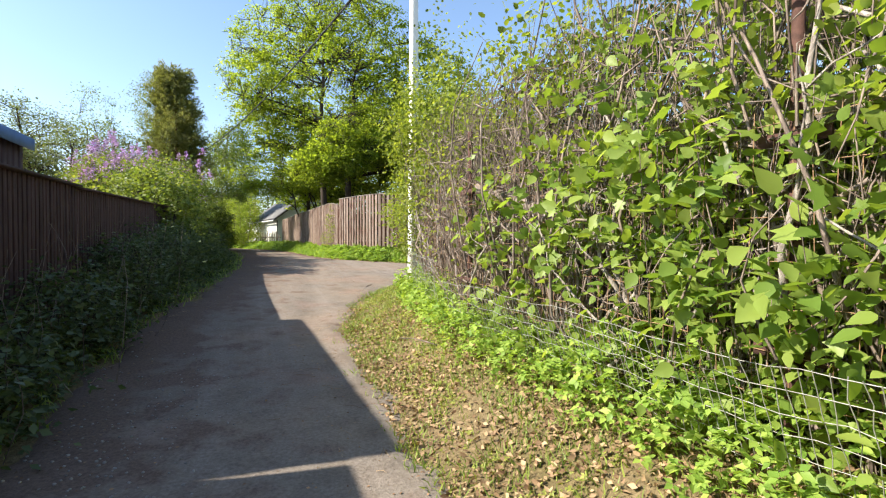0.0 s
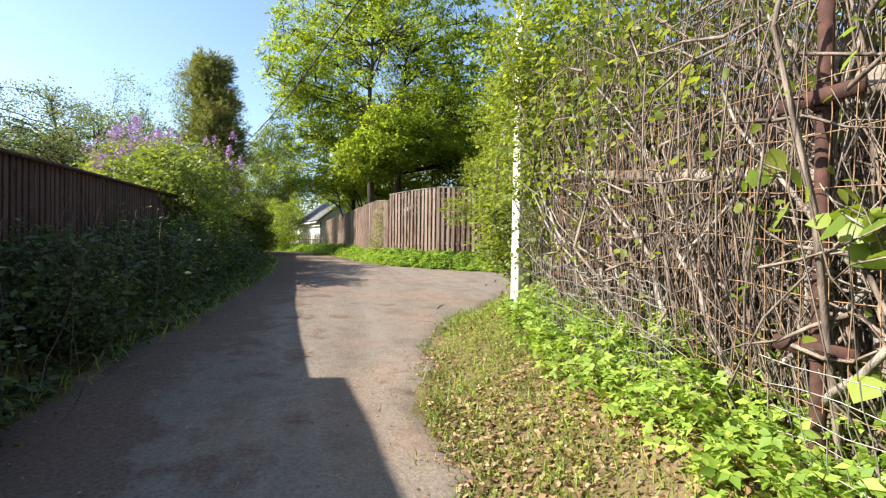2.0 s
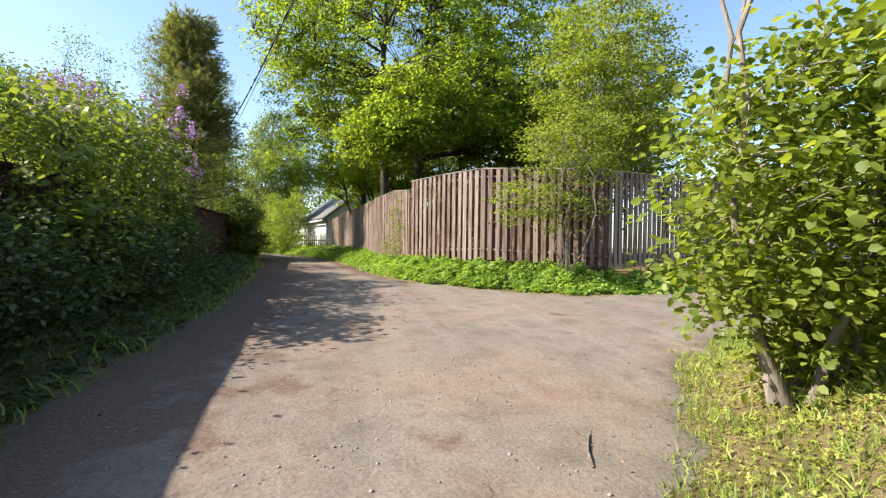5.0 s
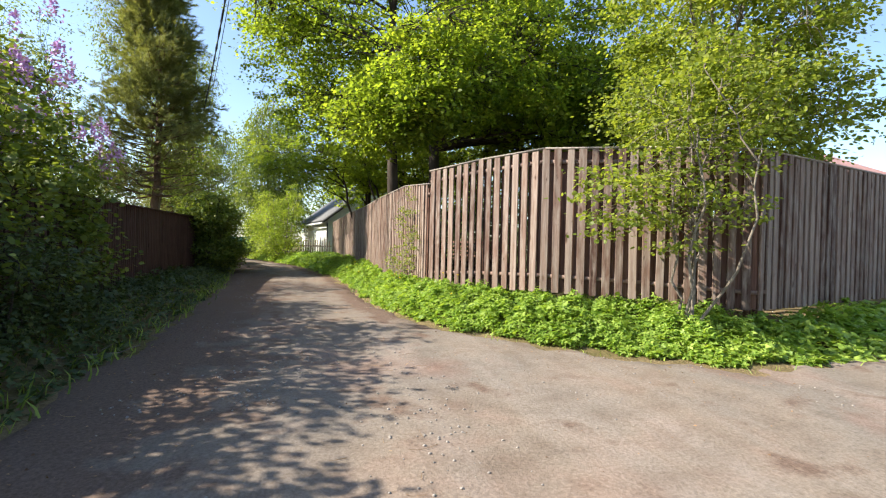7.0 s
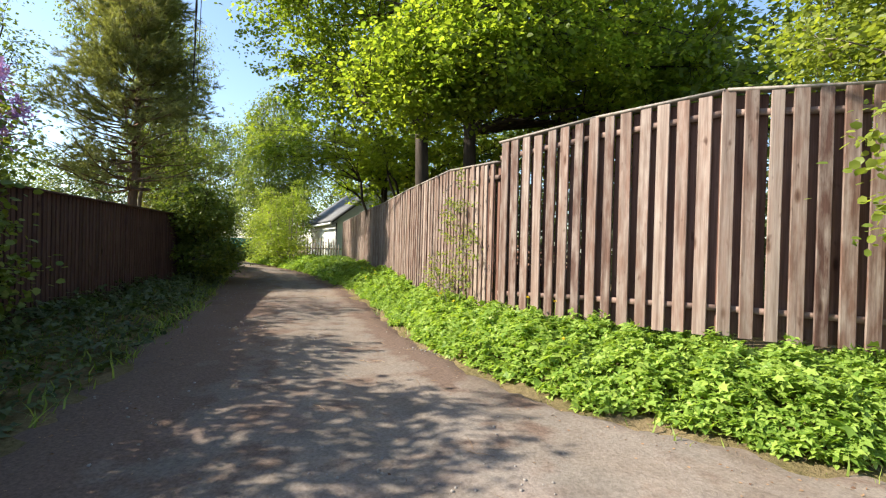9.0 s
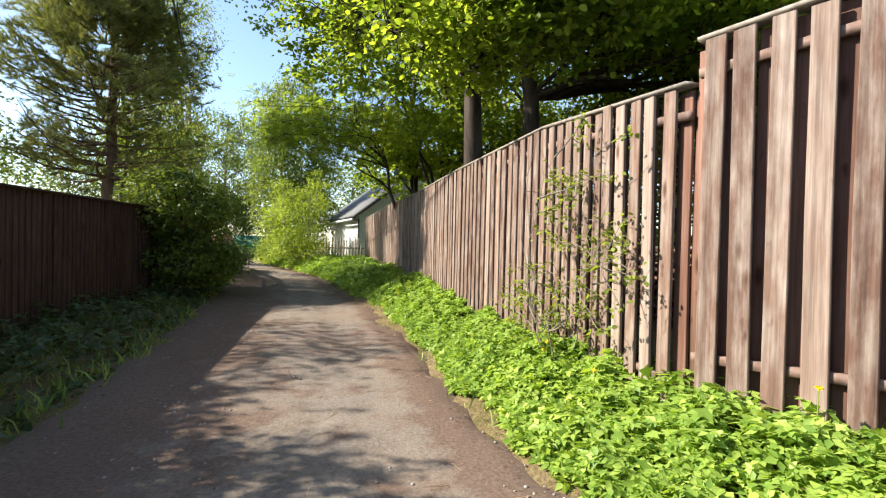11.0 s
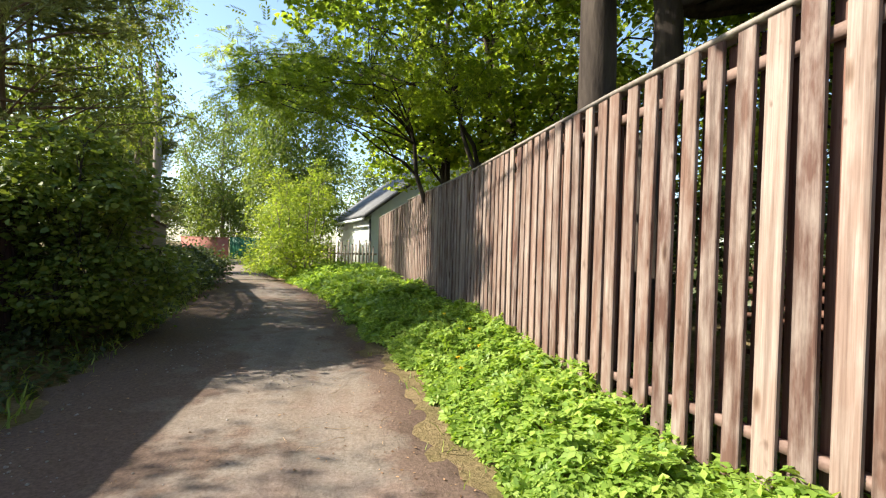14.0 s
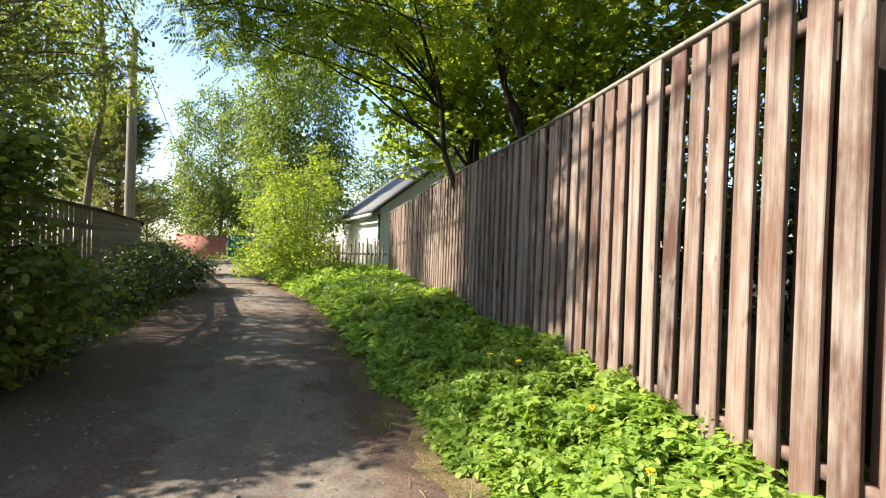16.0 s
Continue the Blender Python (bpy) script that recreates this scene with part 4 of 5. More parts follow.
tree("elder_shrub", -1.85, 27.5, "dense elder shrub with pale green leaves over the fence",
     [(0, 0, 1.75, 0.95, 1.0, 0.75, 2), (0.25, 0.2, 0.75, 0.95, 1.3, 0.6, 1.6)], 0.03, 24, 420, 44, 0.32, ROUND, 0.07, "lilac", seed=26, fork=0.05, trunk_top=2.2, stems=6, spread=0.6, category="shrub", flat=0.4)
tree("fruit_tree", -6.5, 23.5, "low spreading fruit tree with loose young leaves behind the picket fence",
     [(0.2, 0, 4.5, 2.1, 2.0, 0.9, 2)], 0.07, 34, 150, 26, 0.44, LEAF, 0.1, "apple", "bark", seed=29, fork=0.3, trunk_top=4.6, stems=3, spread=0.5)
for i, (x, y, r, h, kind) in enumerate([(-2.35, 13.9, 1.15, 2.6, "lilac"), (-2.6, 15.9, 1.3, 3.2, "lilac"), (-2.7, 17.9, 1.4, 3.4, "lilac"), (-2.7, 19.8, 1.0, 2.8, "lilac")]):
    tree("lilac_shrub", x, y, "big lilac shrub with purple blossom leaning over the picket fence" if i else "yellow green lilac shrub leaning over the picket fence",
         [(0, 0, h * 0.62, r, r * 1.1, h * 0.42, 2), (0.35, 0, h * 0.3, r * 0.9, r, h * 0.3, 1)], 0.03, 26, 280, 30, 0.34, ROUND, 0.08, kind,
         seed=30 + i, fork=0.1, trunk_top=h * 0.8, stems=6, spread=0.5, category="shrub", group="lilac shrubs", flowers=(34, "flower", 0.17) if i > 1 else None)
for i, (x, y, r, h) in enumerate([(-4.3, 19.2, 1.3, 3.6), (-5.0, 21.4, 1.4, 4.1)]):
    tree("lilac_shrub", x, y, "tall lilac shrub with heavy purple blossom behind the picket fence", [(0, 0, h * 0.62, r, r * 1.1, h * 0.36, 2), (0.3, 0, h * 0.35, r, r, h * 0.3, 1)], 0.035, 24, 330, 42, 0.36, ROUND, 0.09, "lilac",
         "bark", 40 + i, 0.1, "shrub", "lilac shrubs", h * 0.8, stems=6, spread=0.6, flowers=(85, "flower", 0.22))
for x, y, r, h, s in ((-2.6, 34.8, 0.8, 1.1, 152),):
    tree("elder_shrub", x, y, "dark leafy shrub swallowing the foot of the picket fence", [(0, 0, h * 0.55, r, r * 1.3, h * 0.45, 2)], 0.025, 18, 130, 40, 0.32, ROUND, 0.075, "shade", seed=s, fork=0.05, trunk_top=h * 0.8, stems=5, spread=0.4, category="shrub")
# verge shrubs take the leaf colour that has shade painted in
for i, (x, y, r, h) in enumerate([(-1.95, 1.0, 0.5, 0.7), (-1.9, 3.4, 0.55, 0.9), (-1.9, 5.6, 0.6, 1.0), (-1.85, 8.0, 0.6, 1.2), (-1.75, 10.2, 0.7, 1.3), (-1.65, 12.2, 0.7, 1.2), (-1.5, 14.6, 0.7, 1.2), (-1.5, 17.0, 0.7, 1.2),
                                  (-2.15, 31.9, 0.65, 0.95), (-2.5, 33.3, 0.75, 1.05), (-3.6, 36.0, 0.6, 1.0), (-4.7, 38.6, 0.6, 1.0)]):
    tree("verge_shrub", x, y, "low leafy shrub by the picket fence, leaf colour darkened for shade", [(0, 0, h * 0.5, r, r * 1.7, h * 0.5, 1)], 0.015, 14, 120, 44, 0.34, LEAF, 0.065, "shade",
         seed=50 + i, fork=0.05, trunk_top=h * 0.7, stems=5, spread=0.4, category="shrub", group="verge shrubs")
# ---- far end of the lane ----
tree("willow_shrub", -0.2, 38.0, "yellow green willow shrub glowing in the sun",
     [(0, 0, 1.7, 1.1, 1.6, 1.4, 2), (0.5, 0.9, 3.1, 0.5, 0.7, 1.0, 0.5), (-0.9, 0.6, 2.8, 0.5, 0.6, 0.9, 0.35), (-1.0, -0.6, 0.9, 0.9, 1.2, 0.7, 0.6), (-0.4, 0, 0.6, 1.7, 2.6, 0.7, 1)], 0.03, 20, 220, 60, 0.4, LEAF, 0.1, "yellow", "pale_bark", seed=70, fork=0.05, trunk_top=3, stems=7, spread=0.7, category="shrub")
tree("willow_shrub", -1.2, 42.5, "yellow green willow shrub at the bend of the lane",
     [(0, 0, 1.9, 1.3, 1.8, 1.7, 2), (-0.3, 0, 0.9, 1.3, 2.0, 0.9, 1)], 0.03, 20, 200, 60, 0.42, LEAF, 0.11, "yellow", "pale_bark", seed=71, fork=0.05, trunk_top=3, stems=7, spread=0.7, category="shrub")
tree("birch_tree", -1.6, 47.0, "tall birch with a soft pale green crown", [(0, 0, 7.5, 2.6, 2.6, 4.0, 2), (0, 0, 4, 2.4, 2.4, 2.5, 1)], 0.13, 34, 360, 80, 0.7, LEAF, 0.17, "birch", "pale_bark", seed=72, fork=0.2, trunk_top=11, droop=0.8)
tree("birch_tree", -7.4, 56.0, "tall far birch with a loose grey green crown", [(0, 0, 7.0, 3.0, 3.0, 4.2, 2), (0, 0, 3.2, 2.4, 2.4, 2.2, 1)], 0.15, 36, 360, 70, 0.7, LEAF, 0.18, "birch", "pale_bark", seed=73, fork=0.2, trunk_top=10.5, droop=0.8)
for i, (x, y, h, r) in enumerate([(-13, 50, 7, 3), (-17, 44, 8, 3.4), (-11, 62, 6, 3), (-19, 58, 8, 4), (6, 52, 9, 4), (12, 44, 10, 4.5), (15, 32, 9, 4), (13, 24, 8, 3.5), (-13, 33, 6.5, 3), (-12, 16, 5, 2.6), (-5, 66, 7, 4), (2, 60, 8, 4)]):
    tree("garden_tree", x, y, "leafy garden tree beyond the plots", [(0, 0, h * 0.62, r, r, h * 0.38, 2)], 0.13, 20, 110, 40, 0.95, LEAF, 0.26, "birch" if i % 2 else "shade", "bark", seed=90 + i, fork=0.25, trunk_top=h * 0.75, group="garden trees")

# ---- the house ----
hx, hy = 2.15, 41.0
hz = ground_z(hx, hy) - 0.1
house = thing("house", hx, hy, hz, "white plastered house with a steep grey roof and pale blue gable", "house", turn=radians(11.0))
put("wall", boxes("house_wall", [(0, 0.25, 0.004, 9, 0, 2.55), (6.75, 7, 0.004, 9, 0, 2.55), (0.25, 6.75, 8.75, 9, 0, 2.55)], "plaster"), house, "white plaster wall")
gv = np.array([(0, 0, 0), (7, 0, 0), (7, 0, 2.55), (3.5, 0, 5.2), (0, 0, 2.55), (0, 0.25, 0), (7, 0.25, 0), (7, 0.25, 2.55), (3.5, 0.25, 5.2), (0, 0.25, 2.55)], float)
gm = bpy.data.meshes.new("gable")
gm.from_pydata(gv.tolist(), [], [(0, 1, 2, 3, 4), (9, 8, 7, 6, 5), (0, 5, 6, 1), (1, 6, 7, 2), (2, 7, 8, 3), (3, 8, 9, 4), (4, 9, 5, 0)])
gm.materials.append(M["blue_plaster"])
put("gable", gm, house, "pale blue gable wall")
for s in (1, -1):
    x0, x1 = (-0.35, 3.52) if s == 1 else (7.35, 3.48)
    zz0, zz1 = 2.55 - 0.35 * 0.757 + 0.05, 5.27
    rv = [(x0, -0.4, zz0), (x1, -0.4, zz1), (x1, 9.4, zz1), (x0, 9.4, zz0), (x0, -0.4, zz0 + 0.14), (x1, -0.4, zz1 + 0.14), (x1, 9.4, zz1 + 0.14), (x0, 9.4, zz0 + 0.14)]
    put("roof", mesh_of("roof", rv, BOX_F, "roof"), house, "steep grey roof slope")
    ev = [(x0, -0.44, zz0 - 0.05), (x1, -0.44, zz1 - 0.05), (x1, -0.405, zz1 - 0.05), (x0, -0.405, zz0 - 0.05), (x0, -0.44, zz0 + 0.16), (x1, -0.44, zz1 + 0.16), (x1, -0.405, zz1 + 0.16), (x0, -0.405, zz0 + 0.16)]
    put("bargeboard", mesh_of("bargeboard", ev, BOX_F, "dark_trim"), house, "dark bargeboard")
put("gutter", boxes("gutter", [(-0.46, -0.36, -0.3, 9.3, 2.2, 2.3)], "plaster"), house)
put("downpipe", boxes("downpipe", [(-0.08, -0.01, -0.09, -0.01, 0.0, 2.3)], "dark_trim"), house, "dark downpipe")
put("chimney", boxes("chimney", [(3.1, 3.9, 4, 4.7, 4.6, 6.2)], "roof"), house)

pick = thing("garden_fence", 1.7, 39.4, ground_z(1.7, 39.4), "low grey weathered picket fence before the white house", "fence")
for i in range(14):
    hgt = 1.0 + 0.12 * math.sin(i * 2.3)
    put("stake", boxes("stake", [(i * 0.13 - 1.2, i * 0.13 - 1.14, 0, 0.02, -0.25, hgt)], "old_wood"), pick)
put("rail", boxes("stake_rail", [(-1.25, 0.65, 0.025, 0.06, 0.55, 0.62)], "old_wood"), pick)

wall = thing("red_boundary_wall", -9.4, 54.2, 0.45, "low faded red boundary wall at the end of the lane", "wall", turn=-0.12)
put("panel", boxes("red_panel", [(0, 2.9, 0, 0.15, -0.3, 1.5)], "red_wall"), wall)
put("coping", boxes("red_coping", [(-0.03, 2.93, -0.03, 0.18, 1.502, 1.56)], "red_wall"), wall)
gate = thing("green_sheet_fence", -6.4, 53.9, 0.45, "dark green sheet metal fence at the end of the lane", "fence", turn=-0.12)
for i in range(16):
    put("sheet", boxes("sheet", [(i * 0.2, i * 0.2 + 0.1, 0, 0.03, -0.2, 1.6), (i * 0.2 + 0.102, i * 0.2 + 0.198, 0.02, 0.05, -0.2, 1.6)], "green_sheet"), gate)
put("rail", boxes("green_rail", [(0, 3.2, 0.06, 0.1, 1.2, 1.28)], "green_sheet"), gate)
shed = thing("red_roofed_house", 23.0, 24.0, -0.1, "house with a faded red roof beyond the side lane", "house", turn=0.3)
put("wall", boxes("shed_wall", [(0, 8, 0, 6, 0, 3)], "plaster"), shed)
put("roof", mesh_of("shed_roof", [(-0.5, -0.5, 2.8), (8.5, -0.5, 2.8), (8.5, 3, 6.2), (-0.5, 3, 6.2), (-0.5, 6.5, 2.8), (8.5, 6.5, 2.8)], [(0, 1, 2, 3), (3, 2, 5, 4), (0, 3, 4, 4), (1, 5, 2, 2)][:2], "red_roof"), shed)

# ---- the overgrown wire fence ----
HX = [(2.3, -6.0), (2.15, 0.0), (2.15, 4.1), (2.7, 7.2)]


def hedge_x(y):
    return lerp(y, [p[1] for p in HX], [p[0] for p in HX])


wf = thing("wire_fence", 2.5, 1.0, ground_z(2.5, 1.0), "overgrown rusty wire fence with iron posts and a grey wooden rail", "fence")
wb = np.array([2.5, 1.0, ground_z(2.5, 1.0)])
for y in (-2.6, 0.8, 4.07, 6.6):
    x = float(hedge_x(y))
    z = ground_z(x, y)
    v, f = tubes([[(x - wb[0], y - wb[1], z - wb[2] - 0.1, 0.028), (x - wb[0], y - wb[1], z - wb[2] + 2.05, 0.026), (x - wb[0], y - wb[1], z - wb[2] + 2.06, 0.003)]], 10)
    put("post", mesh_of("iron_post", v, f, "rust", True), wf, "rusty iron tube post")
    for zz in (0.45, 1.38):
        o, yy = x - wb[0], y - wb[1]
        zb = z - wb[2] + zz
        put("bracket", boxes("bracket", [(o - 0.05, o - 0.035, yy - 0.16, yy + 0.14, zb, zb + 0.055)], "rust"), wf, "rusty bracket plate")
        v, f = tubes([[(o, yy, zb - 0.02, 0.034), (o, yy, zb + 0.08, 0.034)]], 10)
        put("collar", mesh_of("collar", v, f, "rust", True), wf, "rusty clamp")
hr = np.random.default_rng(8)
for a, b, thick in (((2.22, -1.5, 1.98), (2.22, 1.2, 1.96), 0.055), ((2.16, 1.7, 1.27), (2.2, 3.98, 1.95), 0.06), ((2.22, 4.15, 1.63), (2.6, 6.5, 1.96), 0.042)):
    p = wobble_path(np.array(a) - wb, np.array(b) - wb, thick, thick * 0.9, hr, 8, 0.01)
    v, f = tubes([p], 9)
    v[:, 0] = v[:, 0] * 0.6 + 0.4 * np.mean(v[:, 0])
    put("rail", mesh_of("wood_rail", v, f, "old_wood", True), wf, "split grey wooden rail")


def wire_net(y0, y1, z0, z1, dy, dz, r, lean, mat, jitter):
    paths = []
    for y in np.arange(y0, y1, dy):
        x = float(hedge_x(y))
        z = ground_z(x, y)
        k = np.linspace(z0, z1, 7)
        paths.append([(x - lean * (zz - z0) - wb[0] + hr.normal(0, jitter), y - wb[1] + hr.normal(0, jitter), z + zz - wb[2], r) for zz in k])
    for zz in np.arange(z0 + 0.02, z1 + 0.01, dz):
        k = np.linspace(y0, y1, 40)
        paths.append([(float(hedge_x(y)) - lean * (zz - z0) - wb[0] + hr.normal(0, jitter), y - wb[1], ground_z(float(hedge_x(y)), y) + zz - wb[2] + hr.normal(0, jitter), r) for y in k])
    return tubes(paths, 4)


v, f = wire_net(-1.0, 6.8, 0.25, 1.55, 0.085, 0.2, 0.0022, 0.0, "rust_wire", 0.006)
put("netting", mesh_of("netting", v - (0.05, 0, 0), f, "rust_wire"), wf, "rusty square wire netting")
v, f = wire_net(-0.5, 4.0, 0.02, 0.5, 0.05, 0.09, 0.0019, 0.35, "wire", 0.005)
v2, f2 = wire_net(4.6, 6.6, 0.0, 0.65, 0.055, 0.1, 0.002, 0.15, "wire", 0.008)
put("loose_netting", mesh_of("loose_netting", np.vstack([v, v2]) - (0.22, 0, 0), np.vstack([f, f2 + len(v)]), "wire"), wf, "loose grey wire netting leaning outwards")

# dead stems of the hedge
paths = []
for i in range(3800):
    y = hr.uniform(-3.0, 7.4)
    x = float(hedge_x(y)) + 0.06 + abs(hr.normal(0, 0.28))
    z = ground_z(x, y)
    hgt = hr.uniform(0.7, 2.9)
    r = hr.choice([0.0025, 0.004, 0.007, 0.015], p=[0.42, 0.36, 0.16, 0.06])
    b = np.array([x + hr.normal(0, 0.14), y + hr.normal(0, 0.2 if r < 0.006 else 0.5), z + hgt])
    paths.append(wobble_path((x, y, z - 0.05 if hr.random() < 0.5 else z + hgt * 0.3), b, r, r * 0.4, hr, 5, 0.09))
for i in range(1700):
    y = hr.uniform(-3.0, 7.4)
    x = float(hedge_x(y)) + hr.normal(0.14, 0.15)
    z = ground_z(x, y) + hr.uniform(0.3, 2.4)
    w = sphere_ways(1, hr)[0] * hr.uniform(0.3, 1.0)
    paths.append(wobble_path((x, y, z), np.array([x, y, z]) + w * (0.35, 1, 0.8), hr.choice([0.004, 0.007, 0.011]), 0.002, hr, 5, 0.12))
v, f = tubes(paths, 4)
stems = put("hedge_stems", mesh_of("hedge_stems", v, f, "twig", True), None, "dense tangle of dead pale brown hedge stems", "stuff")
tagged(stems, category="hedge")
paths = []
for i in range(100):
    y = hr.uniform(-2, 7.2)
    x = float(hedge_x(y)) + hr.uniform(0.0, 0.16)
    z = ground_z(x, y) + hr.uniform(0.0, 0.6)
    l = hr.uniform(0.8, 2.0)
    a = hr.uniform(0.6, 2.5)
    r0 = hr.uniform(0.008, 0.02)
    p = wobble_path((x, y, z), (x + hr.normal(0, 0.1), y + l * math.cos(a), z + l * math.sin(a)), r0, r0 * 0.45, hr, 9, 0.07)
    paths.append(p)
    for k in (3, 5, 6):
        q = p[k]
        paths.append(wobble_path(q[:3], q[:3] + (hr.normal(0, 0.08), hr.normal(0, 0.3), hr.normal(0.15, 0.2)), q[3] * 0.5, 0.002, hr, 5, 0.12))
v, f = tubes(paths, 6)
tagged(put("lichen_branches", mesh_of("lichen_branches", v, f, "lichen", True), None, "crooked pale grey branches with lichen leaning in the hedge", "stuff"), category="hedge")
bb = thing("plank_backing", 3.0, -4.0, 0.4, "dark reddish plank fence behind the hedge stems", "fence")
for i in range(70):
    y = i * 0.16
    z = ground_z(3.0, -4 + y)
    ob = put("plank", PICKET[i % 4], bb)
    ob.location, ob.rotation_euler, ob.scale = (0.0, y, z - 0.4), (0, 0, -math.pi / 2), (1.95, 1, 0.95)


def foliage(name, label, n, place, size, mat, leaf, seed, category="plant", tilt=0.6, clump=0):
    rng = np.random.default_rng(seed)
    p = place(rng, n)
    ways = rng.normal(0, 1, (len(p), 3)) + np.array([-0.6, 0, -0.25])
    ob = put(name, scatter(name, leaf, p, ways, size * rng.uniform(0.5, 1.3, len(p)), mat, rng, tilt), None, label, "stuff")
    return tagged(ob, category=category)


def clumped(rng, n, centre, spread, k, inner):
    c = np.array(centre) + rng.normal(0, 1, (k, 3)) * np.array(spread)
    p = c[rng.integers(0, k, n)] + rng.normal(0, inner, (n, 3))
    return p[p[:, 1] < 7.75]


foliage("hedge_foliage", "big fresh green leaves climbing over the wire fence", 4200, lambda r, n: clumped(r, n, (2.22, 0.9, 1.3), (0.2, 0.8, 0.62), 170, 0.12), 0.08, "vine", OVATE, 201)
foliage("hedge_foliage", "big lobed yellow green leaves climbing over the wire fence", 1500, lambda r, n: clumped(r, n, (2.12, 1.2, 1.5), (0.16, 1.0, 0.6), 110, 0.12), 0.085, "vine", LOBED, 213)
foliage("hedge_foliage", "small green leaves in the hedge top", 12000, lambda r, n: clumped(r, n, (2.65, 4.0, 2.75), (0.3, 2.6, 0.42), 260, 0.13), 0.05, "sapling", ROUND, 202)
foliage("hedge_foliage", "green leaves of the hedge round the white pole", 16000, lambda r, n: clumped(r, n, (3.15, 6.8, 2.2), (0.2, 0.55, 0.9), 330, 0.13), 0.055, "lilac", ROUND, 203)
foliage("hedge_foliage", "loose small leaves hanging beside the white pole", 2400, lambda r, n: clumped(r, n, (2.95, 7.0, 3.3), (0.3, 0.5, 0.7), 130, 0.12), 0.05, "sapling", ROUND, 206)
foliage("hedge_foliage", "small fresh leaves sprinkled through the dead hedge stems", 1300, lambda r, n: clumped(r, n, (2.25, 3.6, 1.75), (0.14, 2.3, 0.5), 330, 0.07), 0.045, "sapling", OVATE, 207)
foliage("hedge_foliage", "scattered vine leaves on the wire fence", 300, lambda r, n: clumped(r, n, (2.08, 2.8, 1.15), (0.05, 0.8, 0.32), 30, 0.07), 0.09, "vine", PALM, 204)
foliage("hedge_blossom", "white blossom among the hedge leaves", 330, lambda r, n: clumped(r, n, (2.85, 6.6, 1.9), (0.2, 0.6, 0.55), 34, 0.014), 0.022, "white_flower", ROUND, 205)
tree("hedge_bush", 3.8, 9.7, "tall green hedge bush with loose sprays beside the side lane", [(0, 0, 1.25, 0.8, 0.7, 1.1, 2), (1.2, 0.7, 1.1, 0.8, 0.5, 0.9, 1)], 0.03, 30, 420, 34, 0.3, ROUND, 0.06, "sapling", "pale_bark", 212, 0.05, "shrub", trunk_top=3.4, stems=6, spread=0.5)
foliage("hedge_foliage", "small leaves hanging in front of the white pole", 5000, lambda r, n: clumped(r, n, (2.58, 7.35, 2.95), (0.25, 0.2, 0.6), 200, 0.08), 0.042, "sapling", OVATE, 208)
foliage("hedge_foliage", "dense small leaves of the hedge beside the white pole", 14000, lambda r, n: clumped(r, n, (3.05, 7.3, 1.9), (0.2, 0.28, 0.75), 320, 0.1), 0.04, "lilac", OVATE, 209)
tree("hedge_bush", 3.9, 8.6, "dense green hedge bush behind the white pole", [(0, -0.3, 1.9, 0.8, 0.7, 1.5, 2), (1.6, 0.3, 1.5, 1.1, 0.6, 1.3, 2), (3.6, 1.2, 1.4, 1.3, 0.6, 1.2, 2)], 0.03, 30, 420, 36, 0.4, ROUND, 0.085, "sapling", seed=210, fork=0.05, trunk_top=2.6, stems=7, spread=0.7, category="shrub")
# inner hedge growth, its shade painted in by the darker leaf
tree("hedge_bush", 3.7, 2.6, "green hedge growth behind the stems, leaf colour darkened for shade", [(0, 0, 2.2, 0.7, 4.4, 1.1, 2), (0.5, 0, 1.2, 0.5, 4.4, 1.0, 1)], 0.03, 24, 380, 34, 0.42, ROUND, 0.09, "shade", seed=211, fork=0.05, trunk_top=2.6, stems=7, spread=1.2, category="shrub")


# ---- herbs, grass and litter ----
def in_area(rng, n, x0, x1, y0, y1, test):
    x, y = rng.uniform(x0, x1, n), rng.uniform(y0, y1, n)
    k = test(x, y)
    return x[k], y[k]


def herb_bed(name, label, n, x0, x1, y0, y1, test, h, size, mat, leaf, seed, density=None):
    rng = np.random.default_rng(seed)
    x, y = in_area(rng, n, x0, x1, y0, y1, test)
    hump = 0.76 + 0.24 * bumps(x, y, 1.6) + 0.32 * bumps(x + 5, y, 5.5)
    edge = np.clip(-road_depth(x, y) / 0.45, 0.2, 1)
    hh = (h(y) if callable(h) else h) * np.clip(hump, 0.35, 1.3) * edge
    u = rng.random(len(x)) ** 0.5
    z = height(x, y) + hh * u
    a = rng.uniform(0, 2 * np.pi, len(x))
    ways = np.stack([np.cos(a), np.sin(a), rng.normal(-0.15, 0.25, len(x))], 1)
    ob = put(name, scatter(name, leaf, np.stack([x, y, z], 1), ways, size * rng.uniform(0.55, 1.25, len(x)), mat, rng, 0.45), None, label, "stuff")
    return tagged(ob, category="plant")


def fence_x(y):
    return lerp(y, [16.15, 16.82, 17.57, 18.55, 19.7, 21.65, 24.2, 28, 32.3, 38.5, 46], [6.9, 5.8, 4.67, 4.08, 3.5, 3.42, 3.2, 3.12, 2.75, 2.4, 0.5])


side = lambda x, y: (road_depth(x, y) < -0.13 - 0.08 * bumps(x, y, 2.7)) & (x < fence_x(y) + 0.3) & (x > 0.5 * (left_edge(y) + right_edge(y)))
herb_bed("ground_elder", "bright green ground elder along the fence foot", 240000, 1.0, 7.0, 14.6, 29, side, lambda y: lerp(y, [17, 20], [0.33, 0.24]), 0.062, "herb", TRIO, 301)
